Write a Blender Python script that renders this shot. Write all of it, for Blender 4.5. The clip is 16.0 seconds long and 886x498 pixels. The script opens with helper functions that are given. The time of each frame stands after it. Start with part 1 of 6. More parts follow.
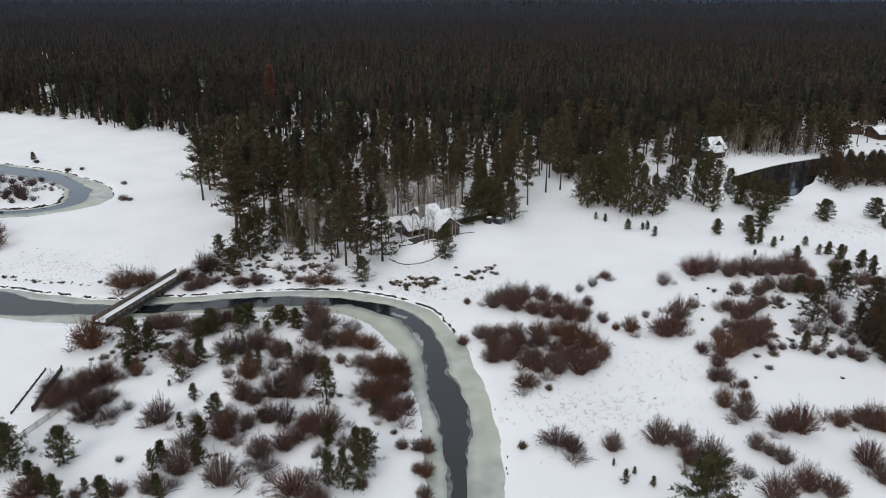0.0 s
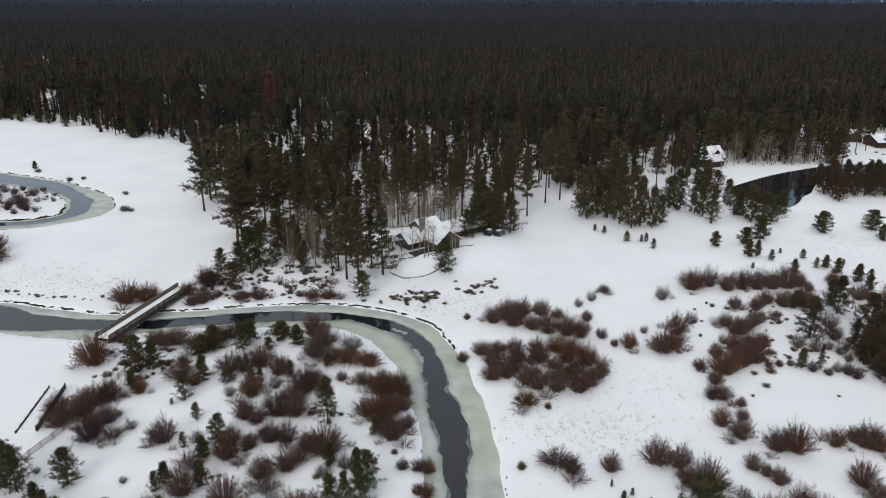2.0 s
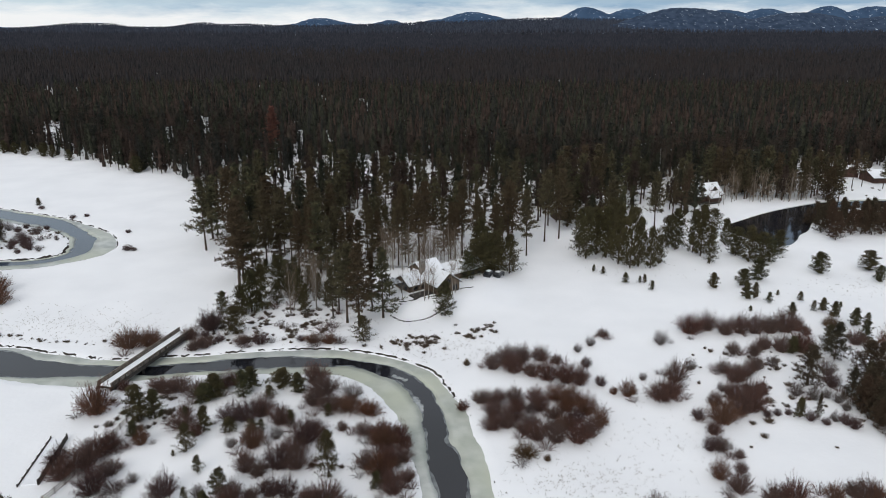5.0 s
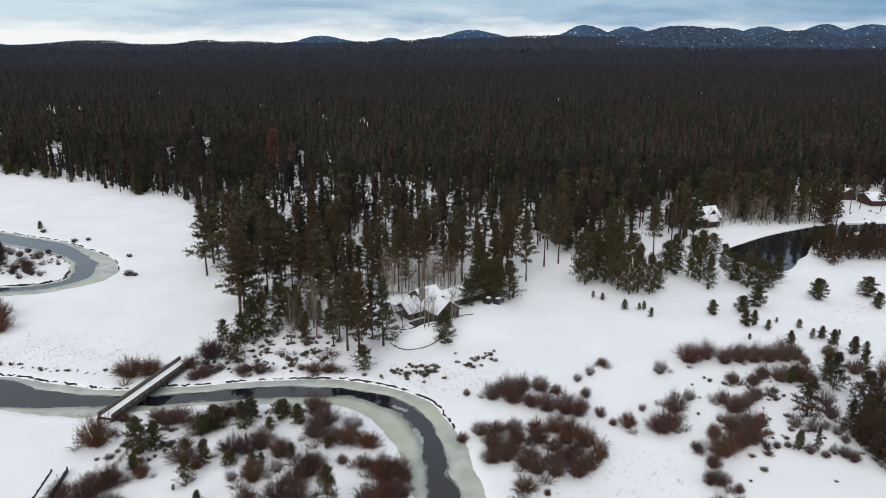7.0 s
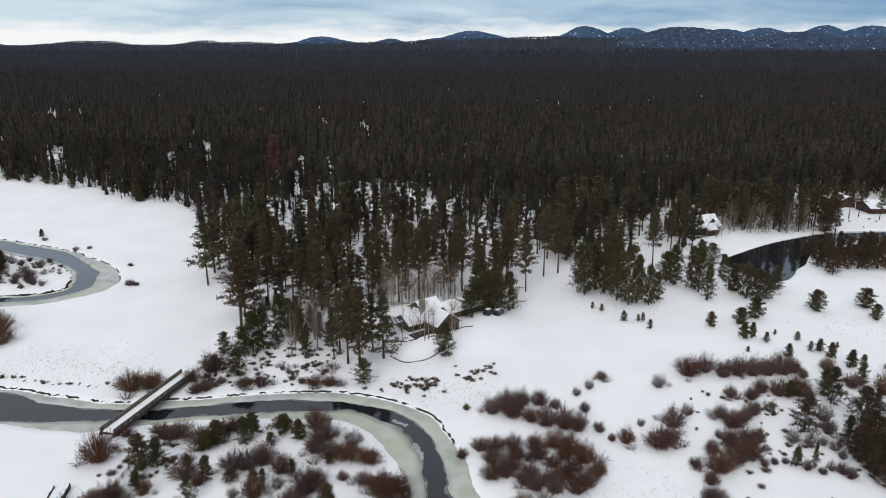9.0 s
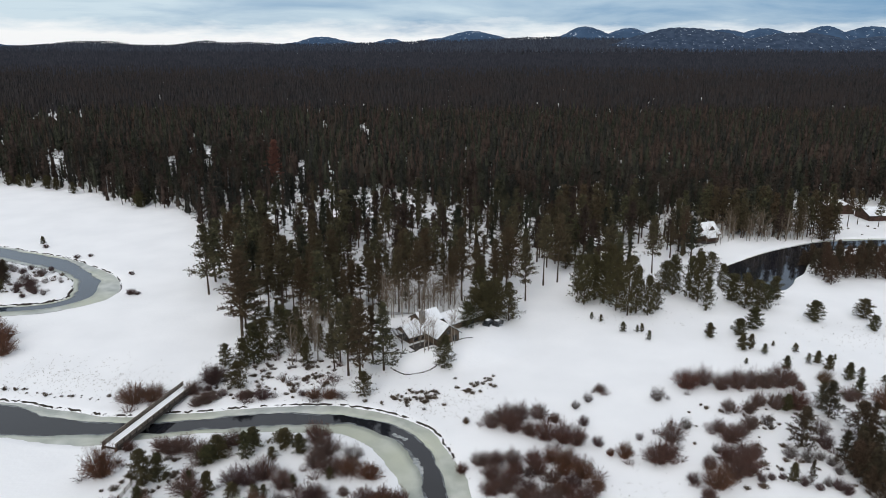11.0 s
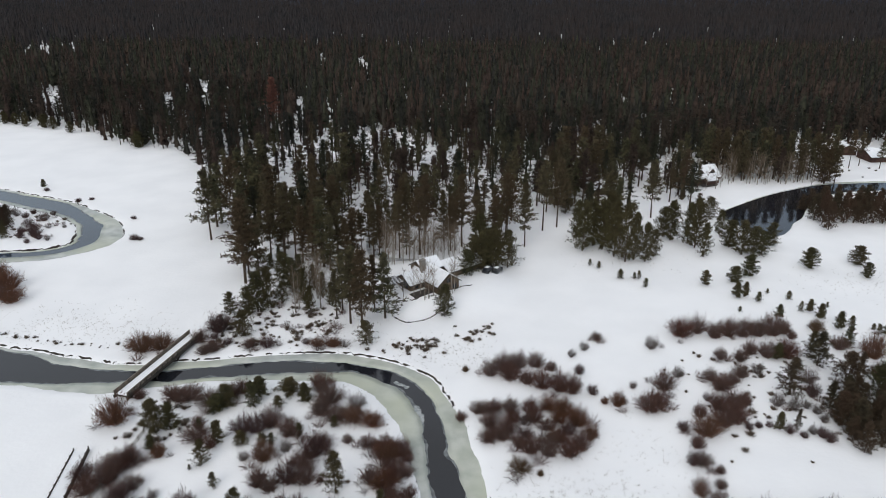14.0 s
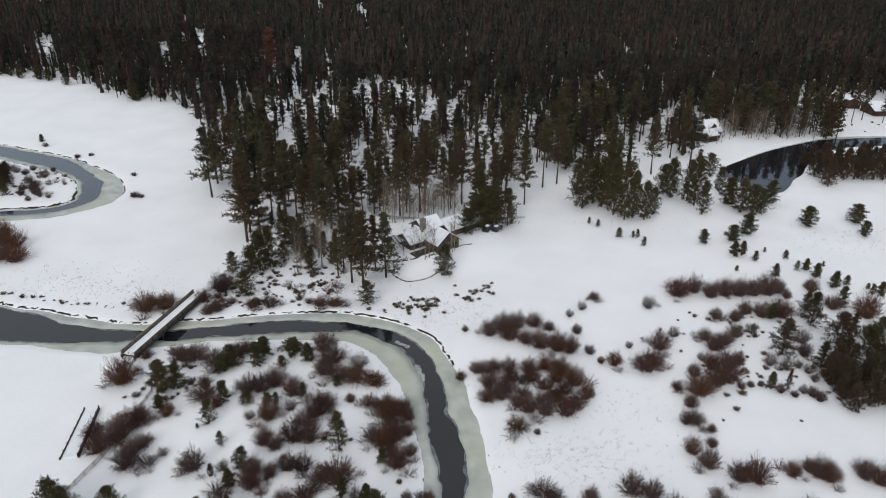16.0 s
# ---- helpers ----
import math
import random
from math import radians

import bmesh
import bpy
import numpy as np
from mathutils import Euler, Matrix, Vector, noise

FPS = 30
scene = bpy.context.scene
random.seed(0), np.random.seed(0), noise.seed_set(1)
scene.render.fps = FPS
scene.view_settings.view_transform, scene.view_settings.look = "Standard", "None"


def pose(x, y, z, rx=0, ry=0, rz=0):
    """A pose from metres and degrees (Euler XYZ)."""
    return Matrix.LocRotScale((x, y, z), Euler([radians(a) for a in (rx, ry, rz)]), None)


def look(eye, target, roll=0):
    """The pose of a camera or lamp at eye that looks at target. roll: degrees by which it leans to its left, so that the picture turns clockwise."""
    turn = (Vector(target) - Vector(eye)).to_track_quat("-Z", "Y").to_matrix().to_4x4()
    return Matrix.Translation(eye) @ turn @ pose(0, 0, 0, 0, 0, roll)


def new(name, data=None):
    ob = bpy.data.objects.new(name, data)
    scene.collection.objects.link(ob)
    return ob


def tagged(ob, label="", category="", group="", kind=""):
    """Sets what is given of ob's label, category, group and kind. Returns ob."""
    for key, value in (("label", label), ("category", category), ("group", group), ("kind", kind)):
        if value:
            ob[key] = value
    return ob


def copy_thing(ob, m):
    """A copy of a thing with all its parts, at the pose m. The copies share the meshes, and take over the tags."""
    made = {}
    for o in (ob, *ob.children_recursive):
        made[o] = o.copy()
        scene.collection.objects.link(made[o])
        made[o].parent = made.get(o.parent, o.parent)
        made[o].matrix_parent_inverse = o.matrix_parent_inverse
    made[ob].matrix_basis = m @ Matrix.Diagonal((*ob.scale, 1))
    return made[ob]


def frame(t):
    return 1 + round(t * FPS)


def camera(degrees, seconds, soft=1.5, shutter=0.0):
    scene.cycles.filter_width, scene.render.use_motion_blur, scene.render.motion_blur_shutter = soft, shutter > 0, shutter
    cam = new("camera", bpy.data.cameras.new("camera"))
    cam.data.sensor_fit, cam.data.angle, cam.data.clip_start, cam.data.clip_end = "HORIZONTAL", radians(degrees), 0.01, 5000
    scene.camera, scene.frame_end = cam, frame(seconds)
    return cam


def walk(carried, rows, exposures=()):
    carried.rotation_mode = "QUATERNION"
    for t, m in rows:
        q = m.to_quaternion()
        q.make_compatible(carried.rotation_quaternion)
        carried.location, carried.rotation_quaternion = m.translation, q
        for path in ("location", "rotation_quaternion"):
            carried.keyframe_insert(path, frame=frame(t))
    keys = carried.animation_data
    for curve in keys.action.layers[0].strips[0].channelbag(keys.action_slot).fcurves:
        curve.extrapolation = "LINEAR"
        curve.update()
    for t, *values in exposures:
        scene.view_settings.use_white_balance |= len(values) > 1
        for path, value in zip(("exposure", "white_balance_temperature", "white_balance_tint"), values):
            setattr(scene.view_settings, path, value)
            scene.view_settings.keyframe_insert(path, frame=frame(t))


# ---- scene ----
# ---- camera: a drone that climbs straight up and tilts ----
cam = camera(64.7, 16.0, soft=0.3)
TILT = [(0, 19.57), (0.5, 19.57), (1, 19.52), (1.5, 19.51), (2, 19.50), (2.5, 19.48), (3, 19.47), (3.5, 19.44),
        (3.8, 19.34), (4.0, 19.14), (4.2, 18.82), (4.5, 18.36), (4.7, 18.03), (5.0, 17.5), (5.3, 17.0), (5.6, 16.6),
        (5.9, 16.36), (6.3, 16.26), (6.8, 16.23), (8, 16.22), (9.2, 16.20), (10.2, 16.2), (11.1, 16.22), (11.3, 16.32), (11.5, 16.62),
        (12, 17.55), (12.5, 18.61), (13, 19.69), (13.5, 20.80), (14, 21.83), (14.5, 22.90), (15, 23.97), (15.5, 25.09), (16, 26.08)]
ROWS = []
for t, tilt in TILT:
    eye = Vector((0.06, 0.0, 62.95 + 1.735 * t))
    aim = eye + Vector((0, math.cos(radians(tilt)), -math.sin(radians(tilt))))
    ROWS.append((t, look(eye, aim, 0.15 * min(1, max(0, (t - 6) / 6)))))
walk(cam, ROWS, [(0, -0.03), (3.5, -0.02), (5.5, 0.02), (7, 0.05), (13, 0.06), (14.5, -0.01), (16, -0.09)])

# ---- light: closed cloud deck, low weak sun behind it ----
SUN_EL, SUN_ROT = radians(34), radians(200)
world = bpy.data.worlds.new("world")
scene.world = world
world.use_nodes = True
wn, wl = world.node_tree.nodes, world.node_tree.links
wn.clear()


def wnode(kind, **values):
    n = wn.new(kind)
    for key, value in values.items():
        n.inputs[key].default_value = value
    return n


sky = wn.new("ShaderNodeTexSky")
sky.sky_type, sky.sun_disc, sky.sun_elevation, sky.sun_rotation = "NISHITA", False, SUN_EL, SUN_ROT
clear_bg = wnode("ShaderNodeBackground", Strength=0.10)
wl.new(sky.outputs[0], clear_bg.inputs[0])
way = wn.new("ShaderNodeTexCoord")
split = wn.new("ShaderNodeSeparateXYZ")
wl.new(way.outputs["Generated"], split.inputs[0])
# the cloud deck lies on a flat sheet far overhead, so it thins into streaks towards the horizon
lift = wn.new("ShaderNodeMath")
lift.operation, lift.inputs[1].default_value = "ADD", 0.10
wl.new(split.outputs[2], lift.inputs[0])
floor_z = wn.new("ShaderNodeMath")
floor_z.operation, floor_z.inputs[1].default_value = "MAXIMUM", 0.05
wl.new(lift.outputs[0], floor_z.inputs[0])
flat = wn.new("ShaderNodeVectorMath")
flat.operation = "DIVIDE"
wl.new(way.outputs["Generated"], flat.inputs[0])
both = wn.new("ShaderNodeCombineXYZ")
for i in range(3):
    wl.new(floor_z.outputs[0], both.inputs[i])
wl.new(both.outputs[0], flat.inputs[1])
cloud = wnode("ShaderNodeTexNoise", Scale=0.7, Detail=8.0, Roughness=0.55, Distortion=0.4)
wl.new(flat.outputs[0], cloud.inputs["Vector"])
deck = wn.new("ShaderNodeValToRGB")
deck.color_ramp.elements[0].position, deck.color_ramp.elements[0].color = 0.22, (0.145, 0.305, 0.52, 1)
deck.color_ramp.elements[1].position, deck.color_ramp.elements[1].color = 0.70, (0.60, 0.73, 0.83, 1)
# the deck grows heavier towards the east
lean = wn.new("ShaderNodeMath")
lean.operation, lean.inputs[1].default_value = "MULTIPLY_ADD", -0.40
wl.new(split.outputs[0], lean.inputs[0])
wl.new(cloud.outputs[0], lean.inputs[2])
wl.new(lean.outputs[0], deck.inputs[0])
# bright gap under the deck, along the horizon
band_noise = wnode("ShaderNodeTexNoise", Scale=9.0, Detail=5.0, Roughness=0.6)
stretch = wn.new("ShaderNodeMapping")
stretch.inputs["Scale"].default_value = (1, 1, 5)
wl.new(way.outputs["Generated"], stretch.inputs[0])
wl.new(stretch.outputs[0], band_noise.inputs["Vector"])
wobble = wn.new("ShaderNodeMath")
wobble.operation, wobble.inputs[1].default_value, wobble.inputs[2].default_value = "MULTIPLY_ADD", -0.05, 0.025
wl.new(band_noise.outputs[0], wobble.inputs[0])
height = wn.new("ShaderNodeMath")
height.operation = "ADD"
wl.new(split.outputs[2], height.inputs[0])
wl.new(wobble.outputs[0], height.inputs[1])
band = wn.new("ShaderNodeMapRange")
band.inputs["From Min"].default_value, band.inputs["From Max"].default_value = 0.011, 0.031
band.inputs["To Min"].default_value, band.inputs["To Max"].default_value = 1.0, 0.0
wl.new(height.outputs[0], band.inputs["Value"])
mix = wn.new("ShaderNodeMix")
mix.data_type = "RGBA"
wl.new(band.outputs[0], mix.inputs["Factor"])
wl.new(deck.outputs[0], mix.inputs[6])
mix.inputs[7].default_value = (0.95, 0.965, 0.985, 1)
# an overcast sky is brightest and most neutral overhead
overhead = wn.new("ShaderNodeMapRange")
overhead.inputs["From Min"].default_value, overhead.inputs["From Max"].default_value = 0.08, 0.6
wl.new(split.outputs[2], overhead.inputs["Value"])
zenith = wn.new("ShaderNodeMix")
zenith.data_type = "RGBA"
wl.new(overhead.outputs[0], zenith.inputs["Factor"])
wl.new(mix.outputs[2], zenith.inputs[6])
zenith.inputs[7].default_value = (0.735, 0.76, 0.80, 1)
cloud_bg = wnode("ShaderNodeBackground", Strength=1.0)
wl.new(zenith.outputs[2], cloud_bg.inputs[0])
cover = wnode("ShaderNodeMixShader", Fac=0.88)
wl.new(clear_bg.outputs[0], cover.inputs[1])
wl.new(cloud_bg.outputs[0], cover.inputs[2])
world_out = wn.new("ShaderNodeOutputWorld")
wl.new(cover.outputs[0], world_out.inputs[0])

sun_data = bpy.data.lights.new("sun", "SUN")
sun_data.energy, sun_data.angle, sun_data.color = 1.2, radians(30), (1.0, 0.965, 0.93)
sun_ob = new("sun", sun_data)
sun_ob.matrix_world = look((-60, -120, 200), (-60 + math.sin(SUN_ROT) * -100 * math.cos(SUN_EL), -120 - math.cos(SUN_ROT) * 100 * math.cos(SUN_EL), 200 - 100 * math.sin(SUN_EL)))


# ---- materials ----
def material(name, a, b, scale=1.0, rough=0.9, bump=0.0, bump_scale=8.0, third=None, by_object=0.0, lo=0.35, hi=0.65, where="object", detail=4.0, spec=0.3, patch=None):
    m = bpy.data.materials.new(name)
    m.use_nodes = True
    n, l = m.node_tree.nodes, m.node_tree.links
    bsdf = n["Principled BSDF"]
    bsdf.inputs["Roughness"].default_value = rough
    bsdf.inputs["Specular IOR Level"].default_value = spec
    if where == "world":
        vec = n.new("ShaderNodeNewGeometry").outputs["Position"]
    else:
        vec = n.new("ShaderNodeTexCoord").outputs["Object"]
    tex = n.new("ShaderNodeTexNoise")
    tex.inputs["Scale"].default_value, tex.inputs["Detail"].default_value = scale, detail
    l.new(vec, tex.inputs["Vector"])
    ramp = n.new("ShaderNodeValToRGB")
    ramp.color_ramp.elements[0].position, ramp.color_ramp.elements[0].color = lo, (*a, 1)
    ramp.color_ramp.elements[1].position, ramp.color_ramp.elements[1].color = hi, (*b, 1)
    l.new(tex.outputs[0], ramp.inputs[0])
    colour = ramp.outputs[0]
    if third:
        blend = n.new("ShaderNodeMix")
        blend.data_type = "RGBA"
        blend.inputs[7].default_value = (*third, 1)
        l.new(colour, blend.inputs[6])
        if by_object:
            rnd = n.new("ShaderNodeObjectInfo").outputs["Random"]
        else:
            big = n.new("ShaderNodeTexNoise")
            big.inputs["Scale"].default_value, big.inputs["Detail"].default_value = (patch[0], 8.0) if patch else (scale * 0.13, 2.0)
            l.new(vec, big.inputs["Vector"])
            rnd = big.outputs[0]
        span = n.new("ShaderNodeMapRange")
        span.inputs["From Min"].default_value, span.inputs["From Max"].default_value = (0.0, 1.0) if by_object else patch[1:] if patch else (0.4, 0.66)
        span.inputs["To Max"].default_value = by_object or 1.0
        l.new(rnd, span.inputs["Value"])
        l.new(span.outputs[0], blend.inputs[0])
        colour = blend.outputs[2]
    l.new(colour, bsdf.inputs["Base Color"])
    if bump:
        grain = n.new("ShaderNodeTexNoise")
        grain.inputs["Scale"].default_value, grain.inputs["Detail"].default_value = bump_scale, 6.0
        l.new(vec, grain.inputs["Vector"])
        bp = n.new("ShaderNodeBump")
        bp.inputs["Strength"].default_value, bp.inputs["Distance"].default_value = bump, 0.3
        l.new(grain.outputs[0], bp.inputs["Height"])
        l.new(bp.outputs[0], bsdf.inputs["Normal"])
    return m


SNOW = material("snow", (0.84, 0.845, 0.855), (0.89, 0.893, 0.90), 0.06, 0.85, 0.25, 0.9, where="world", detail=8)
ROOF_SNOW = material("roof_snow", (0.80, 0.815, 0.84), (0.87, 0.885, 0.905), 0.5, 0.85, 0.3, 2.0)
ICE = material("river_ice", (0.30, 0.325, 0.31), (0.53, 0.545, 0.52), 0.22, 0.42, 0.12, 1.5, third=(0.47, 0.49, 0.385), where="world", detail=6)
THIN_ICE = material("thin_dark_ice", (0.055, 0.062, 0.068), (0.20, 0.215, 0.215), 0.9, 0.3, 0.1, 3.0, where="world", detail=7)
SLUSH = material("grey_slush", (0.20, 0.22, 0.225), (0.46, 0.48, 0.475), 1.6, 0.6, 0.5, 5.0, where="world", detail=7)
WATER = material("dark_water", (0.009, 0.010, 0.013), (0.015, 0.016, 0.021), 0.05, 0.05, 0.012, 1.2, where="world", spec=0.5)
# side channel: blue base colour stands in for the sky's reflection
SKY_TINTED_WATER = material("sky_tinted_channel_water", (0.030, 0.043, 0.066), (0.044, 0.060, 0.086), 0.05, 0.06, 0.012, 1.2, where="world", spec=0.5)
SOIL = material("bank_soil", (0.020, 0.016, 0.013), (0.065, 0.055, 0.046), 1.3, 0.95, 0.5, 6.0)
NEEDLES = material("pine_needles", (0.024, 0.026, 0.016), (0.125, 0.116, 0.062), 0.55, 0.85, third=(0.076, 0.051, 0.030), by_object=0.95, spec=0.15)
YOUNG = material("young_needles", (0.019, 0.021, 0.011), (0.092, 0.086, 0.039), 0.9, 0.85, third=(0.074, 0.056, 0.027), by_object=0.7, spec=0.15)
BROWN_PINE = material("brown_pine_needles", (0.020, 0.020, 0.013), (0.080, 0.066, 0.040), 0.8, 0.85, third=(0.075, 0.045, 0.030), by_object=0.9, spec=0.15)
WOODS = material("woods_needles", (0.0190, 0.0190, 0.0160), (0.053, 0.046, 0.036), 0.22, 0.9, third=(0.056, 0.040, 0.030), where="world", spec=0.1)
GREEN_WOODS = material("green_woods_needles", (0.0185, 0.0205, 0.0150), (0.051, 0.051, 0.034), 0.3, 0.9, where="world", spec=0.1)
RUSTY_WOODS = material("rusty_woods_needles", (0.025, 0.0185, 0.016), (0.068, 0.047, 0.037), 0.3, 0.9, where="world", spec=0.1)
BLACK_WOODS = material("black_woods_needles", (0.0155, 0.0160, 0.0140), (0.036, 0.034, 0.028), 0.3, 0.9, where="world", spec=0.1)
NEAR_WOODS = material("near_woods_needles", (0.022, 0.023, 0.015), (0.088, 0.080, 0.046), 0.22, 0.9, third=(0.075, 0.050, 0.033), where="world", spec=0.1)
DEAD = material("dead_needles", (0.105, 0.046, 0.036), (0.17, 0.078, 0.058), 0.6, 0.9, spec=0.1)
BARK = material("pine_bark", (0.045, 0.033, 0.026), (0.11, 0.082, 0.062), 1.2, 0.95, 0.4, 5.0, spec=0.1)
TWIG = material("aspen_twigs", (0.10, 0.077, 0.058), (0.24, 0.185, 0.135), 1.0, 0.9, spec=0.1)
ASPEN = material("aspen_bark", (0.20, 0.18, 0.155), (0.36, 0.33, 0.29), 1.0, 0.9, spec=0.1)
WILLOW = material("willow_stems", (0.022, 0.013, 0.011), (0.190, 0.093, 0.072), 2.6, 0.9, third=(0.125, 0.094, 0.082), by_object=0.75, spec=0.1)
RUST_WILLOW = material("rust_willow_stems", (0.026, 0.014, 0.010), (0.225, 0.105, 0.063), 2.6, 0.9, third=(0.13, 0.078, 0.054), by_object=0.8, spec=0.1)
GREY_WILLOW = material("grey_willow_stems", (0.030, 0.021, 0.021), (0.165, 0.118, 0.108), 2.6, 0.9, third=(0.12, 0.105, 0.095), by_object=0.8, spec=0.1)
DARK_WILLOW = material("dark_willow_stems", (0.018, 0.011, 0.011), (0.130, 0.078, 0.070), 2.6, 0.9, third=(0.105, 0.068, 0.066), by_object=0.7, spec=0.1)
OLIVE_WILLOW = material("olive_bush_stems", (0.030, 0.020, 0.012), (0.15, 0.100, 0.055), 2.6, 0.9, third=(0.12, 0.075, 0.045), by_object=0.7, spec=0.1)
SAGE = material("sage_stems", (0.042, 0.034, 0.028), (0.180, 0.148, 0.115), 1.5, 0.95, third=(0.15, 0.105, 0.072), by_object=0.6, spec=0.1)
GRASS = material("dry_grass", (0.10, 0.085, 0.06), (0.25, 0.21, 0.15), 0.8, 0.95, where="world")
WEATHERED = material("weathered_timber", (0.10, 0.088, 0.075), (0.24, 0.215, 0.185), 1.6, 0.85, 0.3, 9.0)
BRIDGE_BOARD = material("brown_bridge_boards", (0.085, 0.068, 0.054), (0.21, 0.172, 0.14), 1.6, 0.85, 0.3, 9.0)
DARK_TIMBER = material("dark_timber", (0.030, 0.026, 0.023), (0.075, 0.064, 0.054), 1.8, 0.85, 0.3, 9.0)
SIDING = material("house_siding", (0.070, 0.048, 0.033), (0.155, 0.112, 0.078), 0.9, 0.85, 0.3, 6.0)
RED_SIDING = material("red_brown_siding", (0.045, 0.026, 0.020), (0.095, 0.052, 0.040), 0.9, 0.85, 0.3, 6.0)
STONE = material("field_stone", (0.13, 0.12, 0.11), (0.30, 0.28, 0.25), 1.6, 0.9, 0.6, 3.0)
GLASS = material("window_glass", (0.02, 0.022, 0.025), (0.035, 0.038, 0.042), 0.5, 0.08, spec=0.5)
# both hill colours have the blue haze of distance painted in; pale patches are snow
HAZE_HILL = material("haze_tinted_hill_forest", (0.034, 0.062, 0.112), (0.054, 0.094, 0.158), 0.012, 0.95, third=(0.42, 0.47, 0.54), where="world", detail=9, spec=0.05, patch=(0.045, 0.62, 0.70))
HAZE_NEAR_HILL = material("haze_tinted_near_hill", (0.028, 0.044, 0.074), (0.050, 0.071, 0.110), 0.03, 0.95, third=(0.42, 0.46, 0.52), where="world", detail=9, spec=0.05, patch=(0.055, 0.63, 0.70))
# needles greyed and blued a little, a first step of painted distance haze
LIGHT_HAZE_WOODS = material("light_haze_woods_needles", (0.0185, 0.0180, 0.0195), (0.043, 0.039, 0.039), 0.10, 0.9, third=(0.037, 0.030, 0.028), where="world", spec=0.1)
# farthest trees: blue-grey haze over them is mixed into these base colours
HAZE_RISE_WOODS = material("haze_tinted_rise_woods", (0.028, 0.033, 0.046), (0.045, 0.052, 0.070), 0.02, 0.9, where="world", spec=0.1)
HAZE_FAR_WOODS = material("haze_tinted_far_woods", (0.024, 0.026, 0.034), (0.043, 0.044, 0.054), 0.02, 0.9, where="world", spec=0.1)
TRACK = material("packed_snow_track", (0.30, 0.30, 0.30), (0.62, 0.63, 0.64), 0.8, 0.85, 0.3, 3.0, where="world", detail=6)
CAR_PAINT = material("dark_car_paint", (0.012, 0.013, 0.015), (0.02, 0.021, 0.024), 0.5, 0.25, spec=0.5)
TYRE = material("tyre_rubber", (0.012, 0.012, 0.012), (0.02, 0.02, 0.02), 2.0, 0.9)


# ---- mesh helpers ----
def tri_mesh(name, v, f, mats, slots=None):
    """A mesh from arrays of corners and triangles or quads."""
    me = bpy.data.meshes.new(name)
    v, f = np.asarray(v, dtype=np.float32), np.asarray(f, dtype=np.int32)
    k = f.shape[1]
    me.vertices.add(len(v))
    me.vertices.foreach_set("co", v.ravel())
    me.loops.add(f.size)
    me.loops.foreach_set("vertex_index", f.ravel())
    me.polygons.add(len(f))
    me.polygons.foreach_set("loop_start", np.arange(0, f.size, k, dtype=np.int32))
    if slots is not None:
        me.polygons.foreach_set("material_index", np.asarray(slots, dtype=np.int32))
    for m in mats:
        me.materials.append(m)
    me.update(calc_edges=True)
    me.validate()
    return me


def part(name, bm, mat, parent, label=""):
    me = bm
    if isinstance(bm, bmesh.types.BMesh):
        me = bpy.data.meshes.new(name)
        bm.to_mesh(me)
        bm.free()
        me.materials.append(mat)
    ob = new(name, me)
    ob.parent = parent
    return tagged(ob, label)


def thing(name, label, category, m=None, group="", kind=""):
    ob = new(name)
    if m is not None:
        ob.matrix_world = m
    return tagged(ob, label, category, group, kind)


def box(bm, size, m=None, bevel=0.0):
    """A box of that size with its centre at m; edges broken by bevel."""
    m = m if m is not None else Matrix()
    made = bmesh.ops.create_cube(bm, size=1.0, matrix=m @ Matrix.Diagonal((*size, 1)))
    if bevel:
        edges = list({e for v in made["verts"] for e in v.link_edges})
        bmesh.ops.bevel(bm, geom=edges, offset=bevel, segments=1, affect="EDGES")
    return bm


def beam(bm, a, b, w, h, bevel=0.0):
    """A squared timber from a to b."""
    a, b = Vector(a), Vector(b)
    d = b - a
    x = d.normalized()
    side = Vector((0, 0, 1)).cross(x)
    side = side.normalized() if side.length > 1e-4 else Vector((1, 0, 0))
    up = x.cross(side)
    rot = Matrix((x, side, up)).transposed().to_4x4()
    return box(bm, (d.length, w, h), Matrix.Translation((a + b) / 2) @ rot, bevel)


def curve_through(points, step):
    """Even samples along a smooth curve through rows of numbers; the first two are x and y."""
    p = np.array(points, dtype=float)
    q = np.vstack([2 * p[0] - p[1], p, 2 * p[-1] - p[-2]])
    out = []
    for i in range(1, len(q) - 2):
        t = np.linspace(0, 1, 40, endpoint=False)[:, None]
        a, b, c, d = q[i - 1], q[i], q[i + 1], q[i + 2]
        out.append(0.5 * (2 * b + (c - a) * t + (2 * a - 5 * b + 4 * c - d) * t ** 2 + (3 * b - a - 3 * c + d) * t ** 3))
    out = np.vstack(out + [p[-1:]])
    run = np.concatenate([[0], np.cumsum(np.hypot(*np.diff(out[:, :2], axis=0).T))])
    s = np.arange(0, run[-1], step)
    return np.stack([np.interp(s, run, out[:, k]) for k in range(p.shape[1])], axis=1)


def wiggle(s, seed, scale):
    """Smooth one-dimensional noise along s."""
    rng = np.random.default_rng(seed)
    out = np.zeros(len(s))
    for octave in range(4):
        ph, fr = rng.uniform(0, 6.28, 3), rng.uniform(0.7, 1.4, 3) * 2 ** octave / scale
        out += sum(np.sin(s * f * 6.28 + p) for f, p in zip(fr, ph)) / 3 / 1.7 ** octave
    return out


